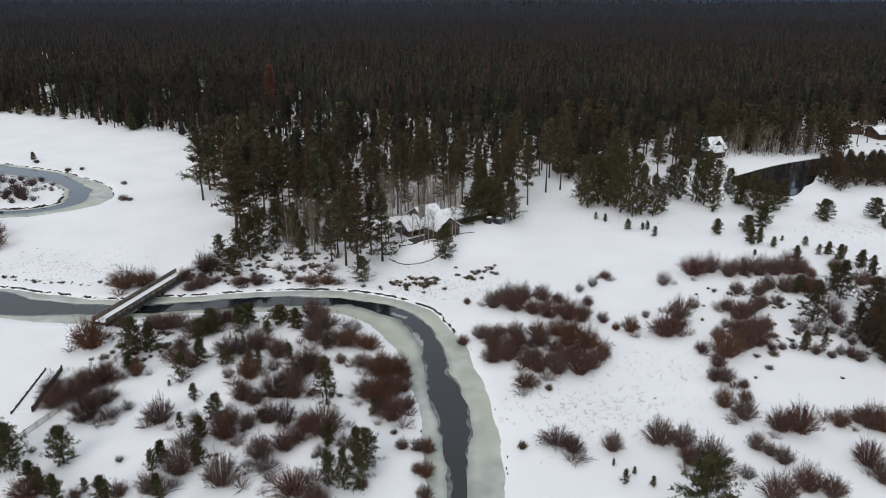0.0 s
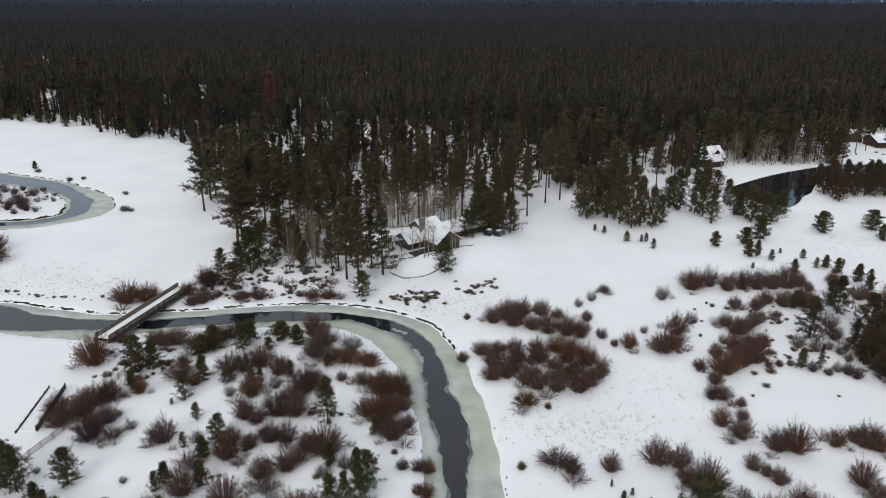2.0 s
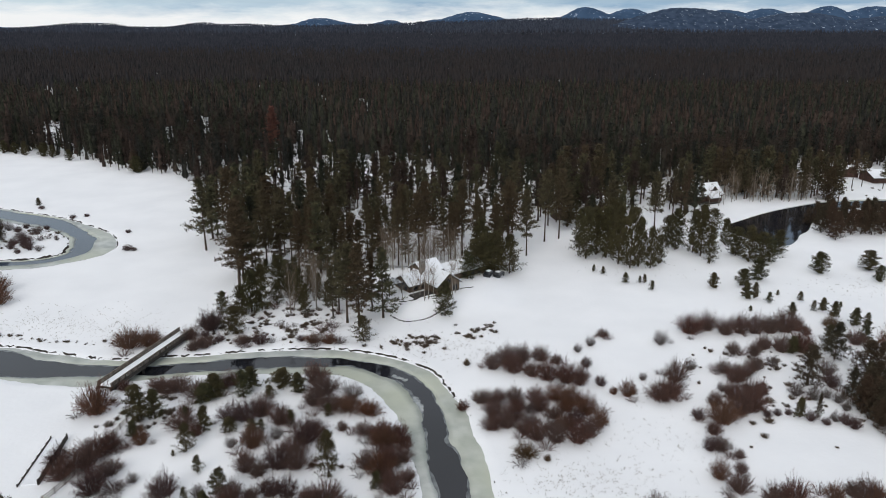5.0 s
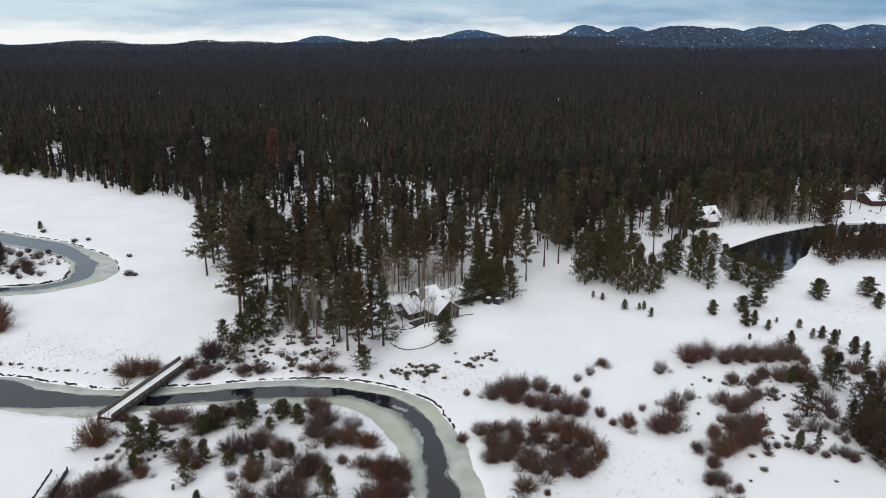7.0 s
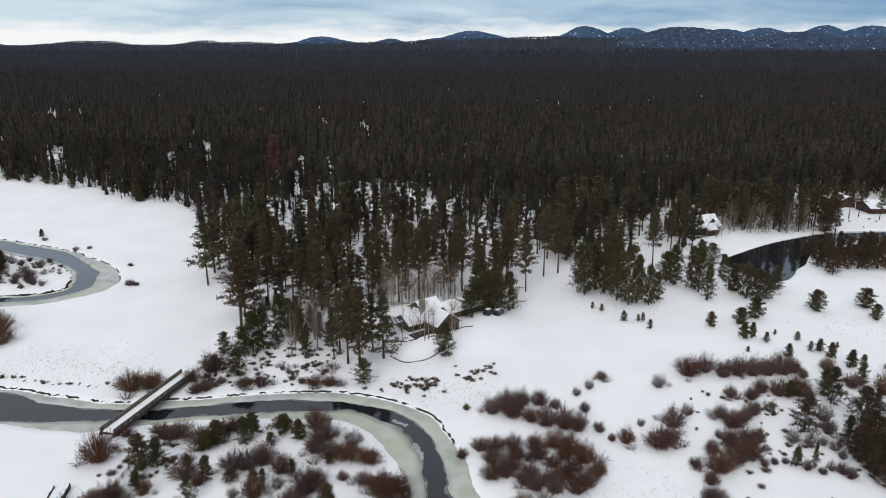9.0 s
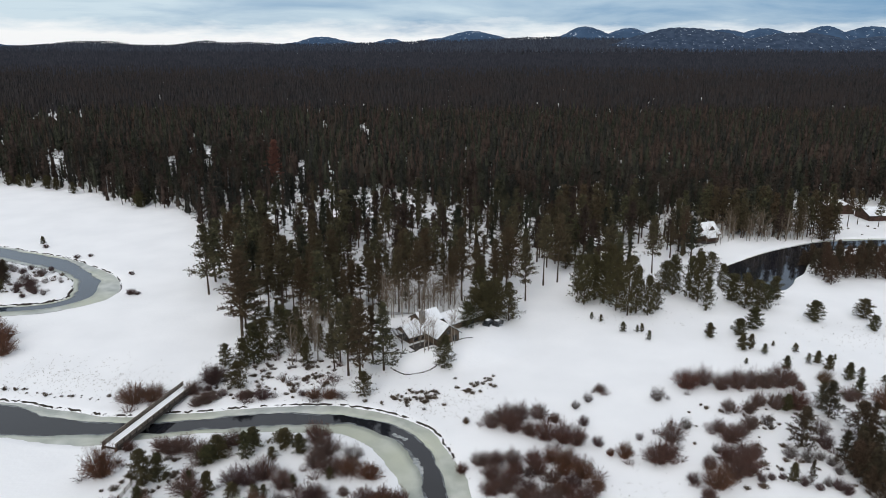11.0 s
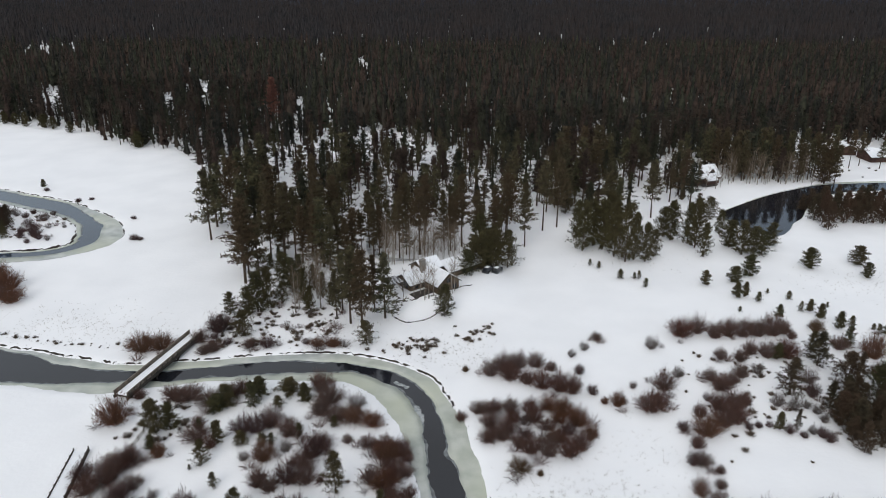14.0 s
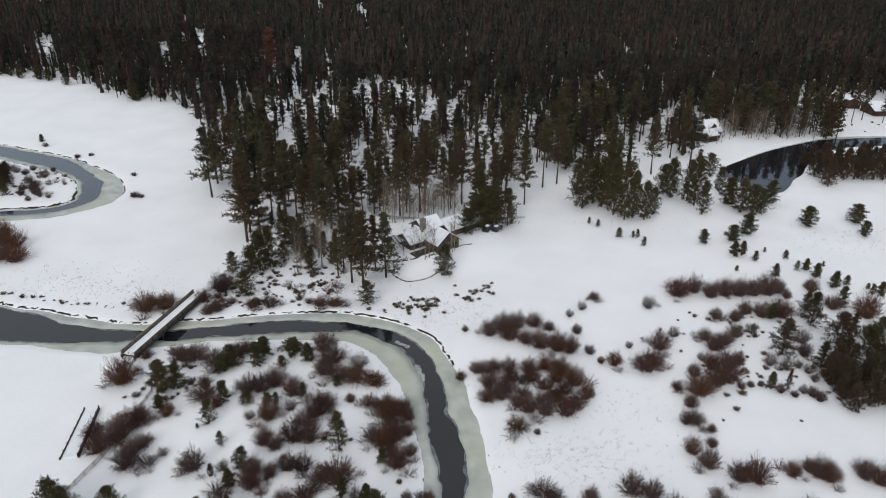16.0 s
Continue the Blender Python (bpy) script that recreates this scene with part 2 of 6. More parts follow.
def field(x, y, scale, seed):
    """Smooth two-dimensional noise, about -1 to 1."""
    rng = np.random.default_rng(seed)
    out = 0
    for octave in range(3):
        for _ in range(4):
            a, p = rng.uniform(0, 6.28), rng.uniform(0, 6.28)
            k = 6.28 / scale * 1.9 ** octave * rng.uniform(0.7, 1.3)
            out = out + np.sin((x * math.cos(a) + y * math.sin(a)) * k + p) / 3.2 / 1.8 ** octave
    return out


# ---- river, side channel and pond ----
ICE_Z, WATER_Z = -0.5, -0.56
# middle of the river and its half width, from upstream to downstream
COURSE = [(-190, 158, 7.5), (-150, 154, 7.4), (-107.5, 144.3, 7.3), (-92, 141.2, 6.4), (-77.4, 138.3, 5.9), (-64.3, 140.2, 4.9), (-51.5, 142.3, 4.7),
          (-39, 143.5, 5.5), (-27, 143.6, 5.8), (-20.2, 142.4, 5.7), (-14.2, 139.4, 6.2), (-8.6, 134.6, 6.9), (-5.1, 127.8, 6.6), (-1.7, 120.0, 6.2),
          (-0.1, 111.5, 6.25), (1.5, 105.0, 5.9), (2.5, 97, 5.7), (3.0, 88.5, 5.7), (3.25, 79, 5.1), (2.2, 60, 5.2), (-2.5, 36, 5.6), (-10, 2, 5.6), (-24, -60, 6), (-30, -160, 6)]
# width of the ice shelf along the outer and the inner bank
SHELF = [(2.2, 1.5), (1.5, 1.5), (0.8, 1.2), (3.0, 1.2), (2.2, 4.2), (3.2, 1.9), (2.7, 1.4), (2.7, 2.5), (3.5, 3.5), (3.7, 4.2), (3.2, 4.8), (3.6, 5.6), (3.3, 5.4), (4.2, 3.9),
         (4.6, 3.0), (4.2, 1.9), (3.5, 2.0), (4.8, 2.9), (5.2, 2.4), (4.6, 2.6), (4, 3), (4, 3), (4, 3), (4, 3)]
OXBOW = [(-330, 318, 8), (-250, 304, 7.5), (-211, 291, 6.5), (-184, 277.4, 6.0), (-155, 263.5, 6.6), (-143.6, 257, 5.6), (-130.5, 246.2, 6.1), (-125.5, 239.5, 6.9),
         (-121.5, 231.5, 7.7), (-120.8, 222.8, 6.7), (-128.6, 214, 4.9), (-144.3, 210.4, 4.7), (-167, 208.5, 5.5), (-260, 214, 6.5), (-330, 205, 7)]
OX_SHELF = [(1.5, 1.5), (1.5, 1.5), (1.5, 1.5), (1.2, 2.0), (1.2, 2.2), (2.6, 1.5), (5, 1.4), (5.6, 1.2), (8.2, 1.2), (8, 1.0), (5.4, 0.8), (6.2, 0.8), (4.5, 0.8), (4, 1), (4, 1)]
POND = [(106, 251), (110, 259.5), (117, 266), (133, 278.8), (149, 288.8), (165, 296.8), (181, 301), (205, 302), (240, 303), (250, 296), (230, 288), (195, 288), (172, 285), (157, 277), (145, 264),
        (137, 252), (131, 246), (126, 238.5), (119.5, 232.5), (113, 235), (109, 243)]
river = curve_through([c + s for c, s in zip(COURSE, SHELF)], 0.8)
oxbow = curve_through([c + s for c, s in zip(OXBOW, OX_SHELF)], 1.2)
pond_edge = curve_through(POND + POND[:1], 1.2)


def normals(c):
    d = np.gradient(c[:, :2], axis=0)
    d /= np.hypot(*d.T)[:, None]
    return np.stack([-d[:, 1], d[:, 0]], axis=1)


RIVER_N, OXBOW_N = normals(river), normals(oxbow)
run_r, run_o = np.arange(len(river)) * 0.8, np.arange(len(oxbow)) * 1.2
RIVER_W = river[:, 2] + 0.25 * wiggle(run_r, 3, 14)
OXBOW_W = oxbow[:, 2] + 0.3 * wiggle(run_o, 4, 16)


def channel_depth(x, y, c, w, n, steep_left, steep_right):
    """Ground height near a channel; 0 away from it."""
    z = np.zeros(len(x))
    for i in range(0, len(x), 4000):
        px, py = x[i:i + 4000, None], y[i:i + 4000, None]
        d2 = (px - c[None, :, 0]) ** 2 + (py - c[None, :, 1]) ** 2
        k = d2.argmin(axis=1)
        d = np.sqrt(d2[np.arange(len(k)), k])
        left = ((px[:, 0] - c[k, 0]) * n[k, 0] + (py[:, 0] - c[k, 1]) * n[k, 1]) > 0
        sd = d - w[k]
        width = np.where(left, steep_left, steep_right)
        u = np.clip(sd / width, 0, 1)
        z[i:i + 4000] = np.where(sd < 0, ICE_Z - np.minimum(1.0, -sd * 0.5), ICE_Z * (1 - u * u * (3 - 2 * u)))
    return z


def inside(x, y, poly):
    out = np.zeros(len(x), dtype=bool)
    px, py = poly[:, 0], poly[:, 1]
    qx, qy = np.roll(px, -1), np.roll(py, -1)
    for i in range(0, len(x), 4000):
        a, b = x[i:i + 4000, None], y[i:i + 4000, None]
        cross = ((py > b) != (qy > b)) & (a < (qx - px) * (b - py) / (qy - py + 1e-9) + px)
        out[i:i + 4000] = cross.sum(axis=1) % 2 == 1
    return out


def pond_depth(x, y):
    d = np.empty(len(x))
    for i in range(0, len(x), 4000):
        d[i:i + 4000] = np.sqrt(((x[i:i + 4000, None] - pond_edge[None, :, 0]) ** 2 + (y[i:i + 4000, None] - pond_edge[None, :, 1]) ** 2).min(axis=1))
    sd = np.where(inside(x, y, pond_edge), -d, d)
    u = np.clip(sd / 1.5, 0, 1)
    return np.where(sd < 0, ICE_Z - np.minimum(1.0, -sd * 0.5), ICE_Z * (1 - u * u * (3 - 2 * u)))


def swell(x, y):
    """Ground without its channels: nearly flat, a terrace under the lodge, banked bridge ends, a long rise far off."""
    far = np.hypot(x, y)
    z = 0.10 * field(x, y, 30, 5) * np.clip(1 - far / 900, 0, 1)
    r = np.hypot((x + 3) / 21, (y - 188) / 16)
    u = np.clip((1.4 - r) * 1.5, 0, 1)
    z = z + 2.6 * u * u * (3 - 2 * u)
    for ex, ey in ((-61.6, 158.5), (-69.9, 125.5)):
        z = z + 1.25 * np.exp(-((x - ex) ** 2 + (y - ey) ** 2) / 14)
    rise = np.clip((y - 2000) / 2700, 0, 1.6)
    return z + 54 * rise ** 2


def ground_height(x, y):
    x, y = np.asarray(x, dtype=float), np.asarray(y, dtype=float)
    z = swell(x, y)
    low = np.zeros(len(x))
    m = (x > -200) & (x < 25) & (y > -170) & (y < 172)
    low[m] = channel_depth(x[m], y[m], river, RIVER_W, RIVER_N, 1.1, 2.2)
    m = (x > -340) & (x < -108) & (y > 195) & (y < 335)
    low[m] = np.minimum(low[m], channel_depth(x[m], y[m], oxbow, OXBOW_W, OXBOW_N, 1.4, 1.8))
    m = (x > 98) & (x < 260) & (y > 225) & (y < 312)
    low[m] = np.minimum(low[m], pond_depth(x[m], y[m]))
    return np.where(low < -0.02, low + z * np.clip(1 + low / 0.5, 0, 1), z)


def graded(stops):
    out = []
    for (a, b), n in stops:
        out.append(np.linspace(a, b, n, endpoint=False))
    return np.concatenate(out + [[stops[-1][0][1]]])


GX = graded([((-6500, -1200), 24), ((-1200, -340), 24), ((-340, -205), 45), ((-205, -110), 60), ((-110, 14), 125), ((14, 100), 36), ((100, 250), 62), ((250, 900), 24), ((900, 6500), 26)])
GY = graded([((-2500, -170), 14), ((-170, 60), 36), ((60, 165), 110), ((165, 200), 20), ((200, 310), 66), ((310, 480), 24), ((480, 2000), 24), ((2000, 4950), 24)])
gx, gy = [a.ravel() for a in np.meshgrid(GX, GY)]
gz = ground_height(gx, gy)
nx, ny = len(GX), len(GY)
ii, jj = [a.ravel() for a in np.meshgrid(np.arange(nx - 1), np.arange(ny - 1))]
quads = np.stack([jj * nx + ii, jj * nx + ii + 1, (jj + 1) * nx + ii + 1, (jj + 1) * nx + ii], axis=1)
ground_me = tri_mesh("ground", np.stack([gx, gy, gz], axis=1), quads, [SNOW])
ground_me.polygons.foreach_set("use_smooth", np.ones(len(quads), dtype=bool))
tagged(new("ground", ground_me), "wide flat meadow and forest floor under fresh snow", "snow ground", kind="structure")


def ribbon(name, rows, mat):
    """A sheet from rows of cross-section points (each an array n x 3)."""
    k, n = len(rows), len(rows[0])
    v = np.concatenate(rows)
    i, j = [a.ravel() for a in np.meshgrid(np.arange(n - 1), np.arange(k - 1))]
    f = np.stack([j * n + i, j * n + i + 1, (j + 1) * n + i + 1, (j + 1) * n + i], axis=1)
    return tri_mesh(name, v, f, [mat])


def offset(c, n, d, z):
    return np.column_stack([c[:, :2] + n * d[:, None], np.full(len(c), z)])


def channel_surfaces(prefix, c, n, w, run, seed, labels, water=WATER):
    me = ribbon("water", [offset(c, n, f * w, WATER_Z) for f in (-0.99, -0.5, 0, 0.5, 0.99)], water)
    tagged(new(prefix + "_water", me), labels[0], "water", kind="structure")
    for side, col in ((1, 3), (-1, 4)):
        rough_edge = 0.07 if col == 3 else 0.12
        jag = 0.28 * wiggle(run, seed + col, 15) + rough_edge * wiggle(run, seed + col + 7, 5.5) * (0.5 + np.abs(wiggle(run, seed + col + 9, 17)))
        inner = np.maximum(0.15, w - np.maximum(0.25, c[:, col] + jag * np.minimum(1, c[:, col] / 2.5)))
        rows = [offset(c, n, side * inner, WATER_Z - 0.03), offset(c, n, side * inner, ICE_Z + 0.004)]
        rows += [offset(c, n, side * (inner + (w + 0.9 - inner) * f), ICE_Z + 0.004 + 0.03 * f) for f in (0.33, 0.66, 1.0)]
        film = inner - np.clip(0.35 + 0.5 * wiggle(run, seed + col + 30, 19) + 0.06 * wiggle(run, seed + col + 31, 6.5), 0.03, 1.4)
        thin = [offset(c, n, side * np.maximum(0.1, film), WATER_Z + 0.012), offset(c, n, side * (inner + 0.05), WATER_Z + 0.012)]
        tagged(new(prefix + "_thin_ice", ribbon("thin_ice", thin[::side], THIN_ICE)), "thin dark grey ice along the open water", "ice", kind="structure")
        if side < 0:
            rows = rows[::-1]
        tagged(new(prefix + "_ice", ribbon("ice", rows, ICE)), labels[1], "ice", kind="structure")


channel_surfaces("river", river, RIVER_N, RIVER_W, run_r, 20, ("dark open water in the frozen river", "grey-green ice shelf along the river bank"))
channel_surfaces("oxbow", oxbow, OXBOW_N, OXBOW_W, run_o, 40, ("open water of a side channel, reflected sky blue in its colour", "pale ice shelf along the side channel"), SKY_TINTED_WATER)

pond_bm = bmesh.new()
pond_bm.faces.new([pond_bm.verts.new((x, y, WATER_Z)) for x, y in pond_edge[:-1]])
pond_me = bpy.data.meshes.new("pond")
pond_bm.to_mesh(pond_me)
pond_bm.free()
pond_me.materials.append(WATER)
tagged(new("pond_water", pond_me), "still dark pond that mirrors the pines", "water", kind="structure")

# far hills under the cloud gap: middle, distance, height of the top, half width, height of the foot
HILLS = [(-817, 4840, 137, 209, 94), (-342, 4840, 125, 92, 101), (189, 4840, 175, 219, 127), (926, 4840, 206, 177, 142), (1233, 4840, 197, 167, 146), (1856, 4840, 189, 209, 139),
         (2109, 4840, 196, 230, 139), (2527, 4840, 213, 177, 147), (2833, 4840, 211, 292, 140), (3189, 4840, 201, 251, 133), (-3164, 4840, 106, 292, 78)]
NEAR_HILLS = [(1441, 4450, 191, 520, 81), (2182, 4450, 164, 540, 65), (2666, 4450, 142, 400, 70)]
RIDGE = [(-3664, 81), (-2921, 76), (-2734, 78), (-2546, 89), (-2376, 107), (-2172, 109), (-2063, 86), (-1803, 82), (-1671, 93), (-1595, 111), (-1532, 111), (-1466, 100), (-1243, 104),
         (-1058, 94), (-611, 101), (-313, 105), (-165, 114), (-16, 121), (318, 130), (540, 138), (800, 141), (1171, 138), (1543, 124), (1915, 117), (2289, 103), (2913, 104), (3776, 105)]
hx, hy = [a.ravel() for a in np.meshgrid(np.linspace(-3600, 3800, 460), np.linspace(4100, 5080, 40))]
plain = swell(hx, hy) - 4


def rise(x, y):
    """The wooded swell of the plain below the far hills."""
    crest = np.interp(x, [a for a, h in RIDGE], [h for a, h in RIDGE]) - 9 + 2.5 * field(x, 0 * x, 120, 8)
    return np.maximum(0, crest - swell(x, y)) * np.exp(-((y - 4800) / np.where(y < 4800, 540, 330)) ** 2)


def hill_sheet(name, hz, mat):
    i, j = [a.ravel() for a in np.meshgrid(np.arange(459), np.arange(39))]
    me = tri_mesh("hills", np.stack([hx, hy, hz], axis=1), np.stack([j * 460 + i, j * 460 + i + 1, (j + 1) * 460 + i + 1, (j + 1) * 460 + i], axis=1), [mat])
    me.polygons.foreach_set("use_smooth", np.ones(len(me.polygons), dtype=bool))
    return new(name, me)


def domes(rows):
    hz = plain - 2
    for k, (cx, cy, top, half, foot) in enumerate(rows):
        skew = 1 + (0.16, -0.14, 0.05)[k % 3] * np.sign(hx - cx)
        d = np.abs(hx - cx) / (half * skew) * (1 + 0.10 * field(hx, hy, 140, 12 + k))
        bell = 0.5 + 0.5 * np.cos(np.pi * np.clip(d / 1.22, 0, 1))
        body = foot + (top - foot) * bell - np.maximum(0, d - 1.22) * 60
        hz = np.maximum(hz, plain + (body - plain) * np.exp(-((hy - cy) / 190) ** 2))
    return hz + 2.4 * field(hx, hy, 34, 9) * np.clip((hz - plain) / 40, 0, 1)


tagged(hill_sheet("backdrop_hills", domes(HILLS), HAZE_HILL), "forested hills with snow patches on the horizon, haze blue in their colour", "hills", kind="structure")
tagged(hill_sheet("backdrop_hills", domes(NEAR_HILLS), HAZE_NEAR_HILL), "darker wooded hills before the horizon, some haze blue in their colour", "hills", kind="structure")
tagged(hill_sheet("backdrop_rise", plain - 1 + rise(hx, hy), HAZE_RISE_WOODS), "long dark wooded rise below the hills, blue haze in its colour", "hills", kind="structure")


# ---- tree and shrub shapes ----
def unit(a):
    return a / np.maximum(1e-6, np.linalg.norm(a, axis=-1, keepdims=True))


def tufts(rng, centres, out, per, length, width, rise=0.35, flat=0.36):
    """Small pointed sprays of needles round the given centres."""
    c = np.repeat(centres, per, axis=0)
    o = np.repeat(out, per, axis=0)
    d = unit(o * 0.45 + rng.normal(0, 0.6, c.shape) + np.array([0, 0, rise]))
    ln = length * rng.uniform(0.6, 1.35, (len(c), 1))
    side = unit(np.cross(d, rng.normal(0, 1, c.shape)))
    c = c + rng.normal(0, 1, c.shape) * length * np.array([0.62, 0.62, flat])
    a, b, tip = c - side * ln * width, c + side * ln * width, c + d * ln
    v = np.stack([a, b, tip], axis=1).reshape(-1, 3)
    return v, np.arange(len(v)).reshape(-1, 3)


def crown(rng, top, base, radius, boughs, clumps, per, length, width, taper=0.85, droop=0.1, inner=0.25, whorl=0, flat=0.36):
    """Needle sprays set along boughs round a stem, with uneven reach and gaps."""
    t = (np.arange(boughs) + rng.uniform(0, 1, boughs)) / boughs
    if whorl:
        t = np.clip((np.arange(boughs) // whorl + rng.normal(0.5, 0.28, boughs)) * whorl / boughs, 0, 0.99)
    z = base + (top - base) * t
    full = np.minimum(1, (t + 0.05) / 0.16) ** 0.7 * (1 - t) ** taper
    reach = radius * full * rng.uniform(0.42, 1.25, boughs) + 0.08 * radius * (1 - t) + 0.12
    az = np.arange(boughs) * 2.4 + rng.uniform(-0.7, 0.7, boughs)
    slope = rng.normal(0.10 + 0.35 * t - droop, 0.12, boughs)
    cs, os_ = [], []
    for k in range(clumps):
        f = inner + (1 - inner) * ((k + rng.uniform(0.2, 1, boughs)) / clumps) ** 0.8
        out = np.stack([np.cos(az), np.sin(az), slope], axis=1)
        cs.append(out * (reach * f)[:, None] + np.stack([0 * z, 0 * z, z], axis=1))
        os_.append(out)
    leader = np.array([[0, 0, top - length * 0.5]])
    v, f = tufts(rng, np.vstack(cs + [leader]), np.vstack(os_ + [[[0, 0, 1.0]]]), per, length, width, flat=flat)
    return v, f


def skirts(rng, top, base, radius, layers, sides, taper=1.0):
    """Ragged drooping layers of boughs round a stem, narrowing to a pointed top."""
    vs, fs, n = [], [], 0
    for k in range(layers):
        t = k / layers
        z = base + (top - base) * t
        tall = (top - base) / layers * (1.9 if k < layers - 1 else 1.0)
        m = sides * 2
        a = np.arange(m) * 6.2832 / m + rng.uniform(0, 6.28)
        r = radius * (1 - t * 0.92) ** taper * np.where(np.arange(m) % 2, rng.uniform(0.35, 0.7, m), rng.uniform(0.8, 1.3, m)) + 0.05
        low = z + rng.normal(0, 0.22, m) * tall * 0.6
        vs.append(np.vstack([[[rng.normal(0, 0.05 * radius), rng.normal(0, 0.05 * radius), min(top, z + tall)]], np.stack([np.cos(a) * r, np.sin(a) * r, low], 1)]))
        i = np.arange(m)
        fs.append(np.stack([0 * i, 1 + i, 1 + (i + 1) % m], 1) + n)
        n += m + 1
    return np.vstack(vs), np.vstack(fs)


def stem(rng, top, r0, sides=6, rings=5, lean=0.02):
    """A tapered trunk with a slight bend."""
    zs = np.linspace(-0.4, top, rings)
    bend = np.cumsum(rng.normal(0, lean * top / rings, (rings, 2)), axis=0) * 0.4
    bend[0] = 0
    a = np.arange(sides) * 6.2832 / sides
    rows = []
    for k, z in enumerate(zs):
        r = r0 * (1 - 0.88 * max(0, z) / top) * (1.25 if k == 0 else 1)
        rows.append(np.stack([np.cos(a) * r + bend[k, 0], np.sin(a) * r + bend[k, 1], np.full(sides, z)], axis=1))
    v = np.vstack(rows)
    f = [(k * sides + i, k * sides + (i + 1) % sides, (k + 1) * sides + (i + 1) % sides) for k in range(rings - 1) for i in range(sides)]
    f += [(k * sides + i, (k + 1) * sides + (i + 1) % sides, (k + 1) * sides + i) for k in range(rings - 1) for i in range(sides)]
    return v, np.array(f)


def limbs(rng, starts, ends, r, bow=0.1):
    """Thin three-sided limbs from starts to ends."""
    a, b = np.asarray(starts, float), np.asarray(ends, float)
    d = unit(b - a)
    s = unit(np.cross(d, rng.normal(0, 1, a.shape)))
    t = np.cross(d, s)
    r = np.broadcast_to(np.asarray(r, float).reshape(-1, 1), (len(a), 1))
    mid = (a + b) / 2 + np.array([0, 0, 1]) * bow * np.linalg.norm(b - a, axis=1, keepdims=True) * -0.5
    v = []
    for p, q in ((a, 1.0), (mid, 0.7)):
        for k in range(3):
            ang = 2.094 * k
            v.append(p + (s * math.cos(ang) + t * math.sin(ang)) * r * q)
    v.append(b)
    n = len(a)
    v = np.vstack(v)
    i = np.arange(n)
    f = []
    for k in range(3):
        k2 = (k + 1) % 3
        f += [np.stack([k * n + i, k2 * n + i, (3 + k2) * n + i], 1), np.stack([k * n + i, (3 + k2) * n + i, (3 + k) * n + i], 1), np.stack([(3 + k) * n + i, (3 + k2) * n + i, 6 * n + i], 1)]
    return v, np.vstack(f)


def joined(*pieces):
    vs, fs, n = [], [], 0
    for v, f in pieces:
        vs.append(v)
        fs.append(f + n)
        n += len(v)
    return np.vstack(vs), np.vstack(fs)


FAR_AWAY = pose(0, -400, -60)


def tall_pine(seed, top, base, radius, boughs, label, taper, mat=None, far=False):
    rng = np.random.default_rng(seed)
    root = thing("pine_tree", label, "pine tree", FAR_AWAY, "pines of the forest edge")
    dead_n = 14
    az, z = rng.uniform(0, 6.28, dead_n), rng.uniform(base * 0.35, base + 3, dead_n)
    ln = rng.uniform(0.5, 1.6, dead_n)
    snags = limbs(rng, np.stack([0 * z, 0 * z, z], 1), np.stack([np.cos(az) * ln, np.sin(az) * ln, z - 0.1 * ln], 1), 0.035)
    part("trunk", tri_mesh("trunk", *joined(stem(rng, top * 0.97, 0.0115 * top), snags), [BARK]), None, root)
    if far:
        v, f = crown(rng, top, base, radius, boughs, 4, 8, 0.78, 0.25, taper, -0.08, 0.10, 3, 0.34)
    else:
        v, f = crown(rng, top, base, radius * 0.97, boughs, 5, 15, 0.60, 0.215, taper, -0.10, 0.08, 3, 0.36)
    part("crown", tri_mesh("crown", v, f, [mat or NEEDLES]), None, root)
    return root


def young_pine(seed, top, radius, boughs, label, taper, per=15):
    rng = np.random.default_rng(seed)
    root = thing("young_pine", label, "young pine", FAR_AWAY, "young pines on the snow")
    part("trunk", tri_mesh("trunk", *stem(rng, top * 0.95, 0.022 * top, 5, 4), [BARK]), None, root)
    v, f = crown(rng, top, 0.07 * top, radius, boughs, 4, per, 0.38 if per > 9 else 0.5, 0.25, taper, -0.05, 0.12)
    part("crown", tri_mesh("crown", v, f, [YOUNG]), None, root)
    return root


def bushy_pine(seed, radius, boughs, label, taper, per, mat=None):
    """A pine ten metres tall, full from the ground up."""
    rng = np.random.default_rng(seed)
    root = thing("young_pine", label, "young pine", FAR_AWAY, "young pines on the snow")
    part("trunk", tri_mesh("trunk", *stem(rng, 9.4, 0.17, 6, 4), [BARK]), None, root)
    v, f = crown(rng, 10, 0.5, radius, boughs, 5, per, 0.27 if per > 20 else 0.40 if per > 9 else 0.6, 0.22, taper, -0.16, 0.12, 0, 0.55)
    part("crown", tri_mesh("crown", v, f, [mat or YOUNG]), None, root)
    return root


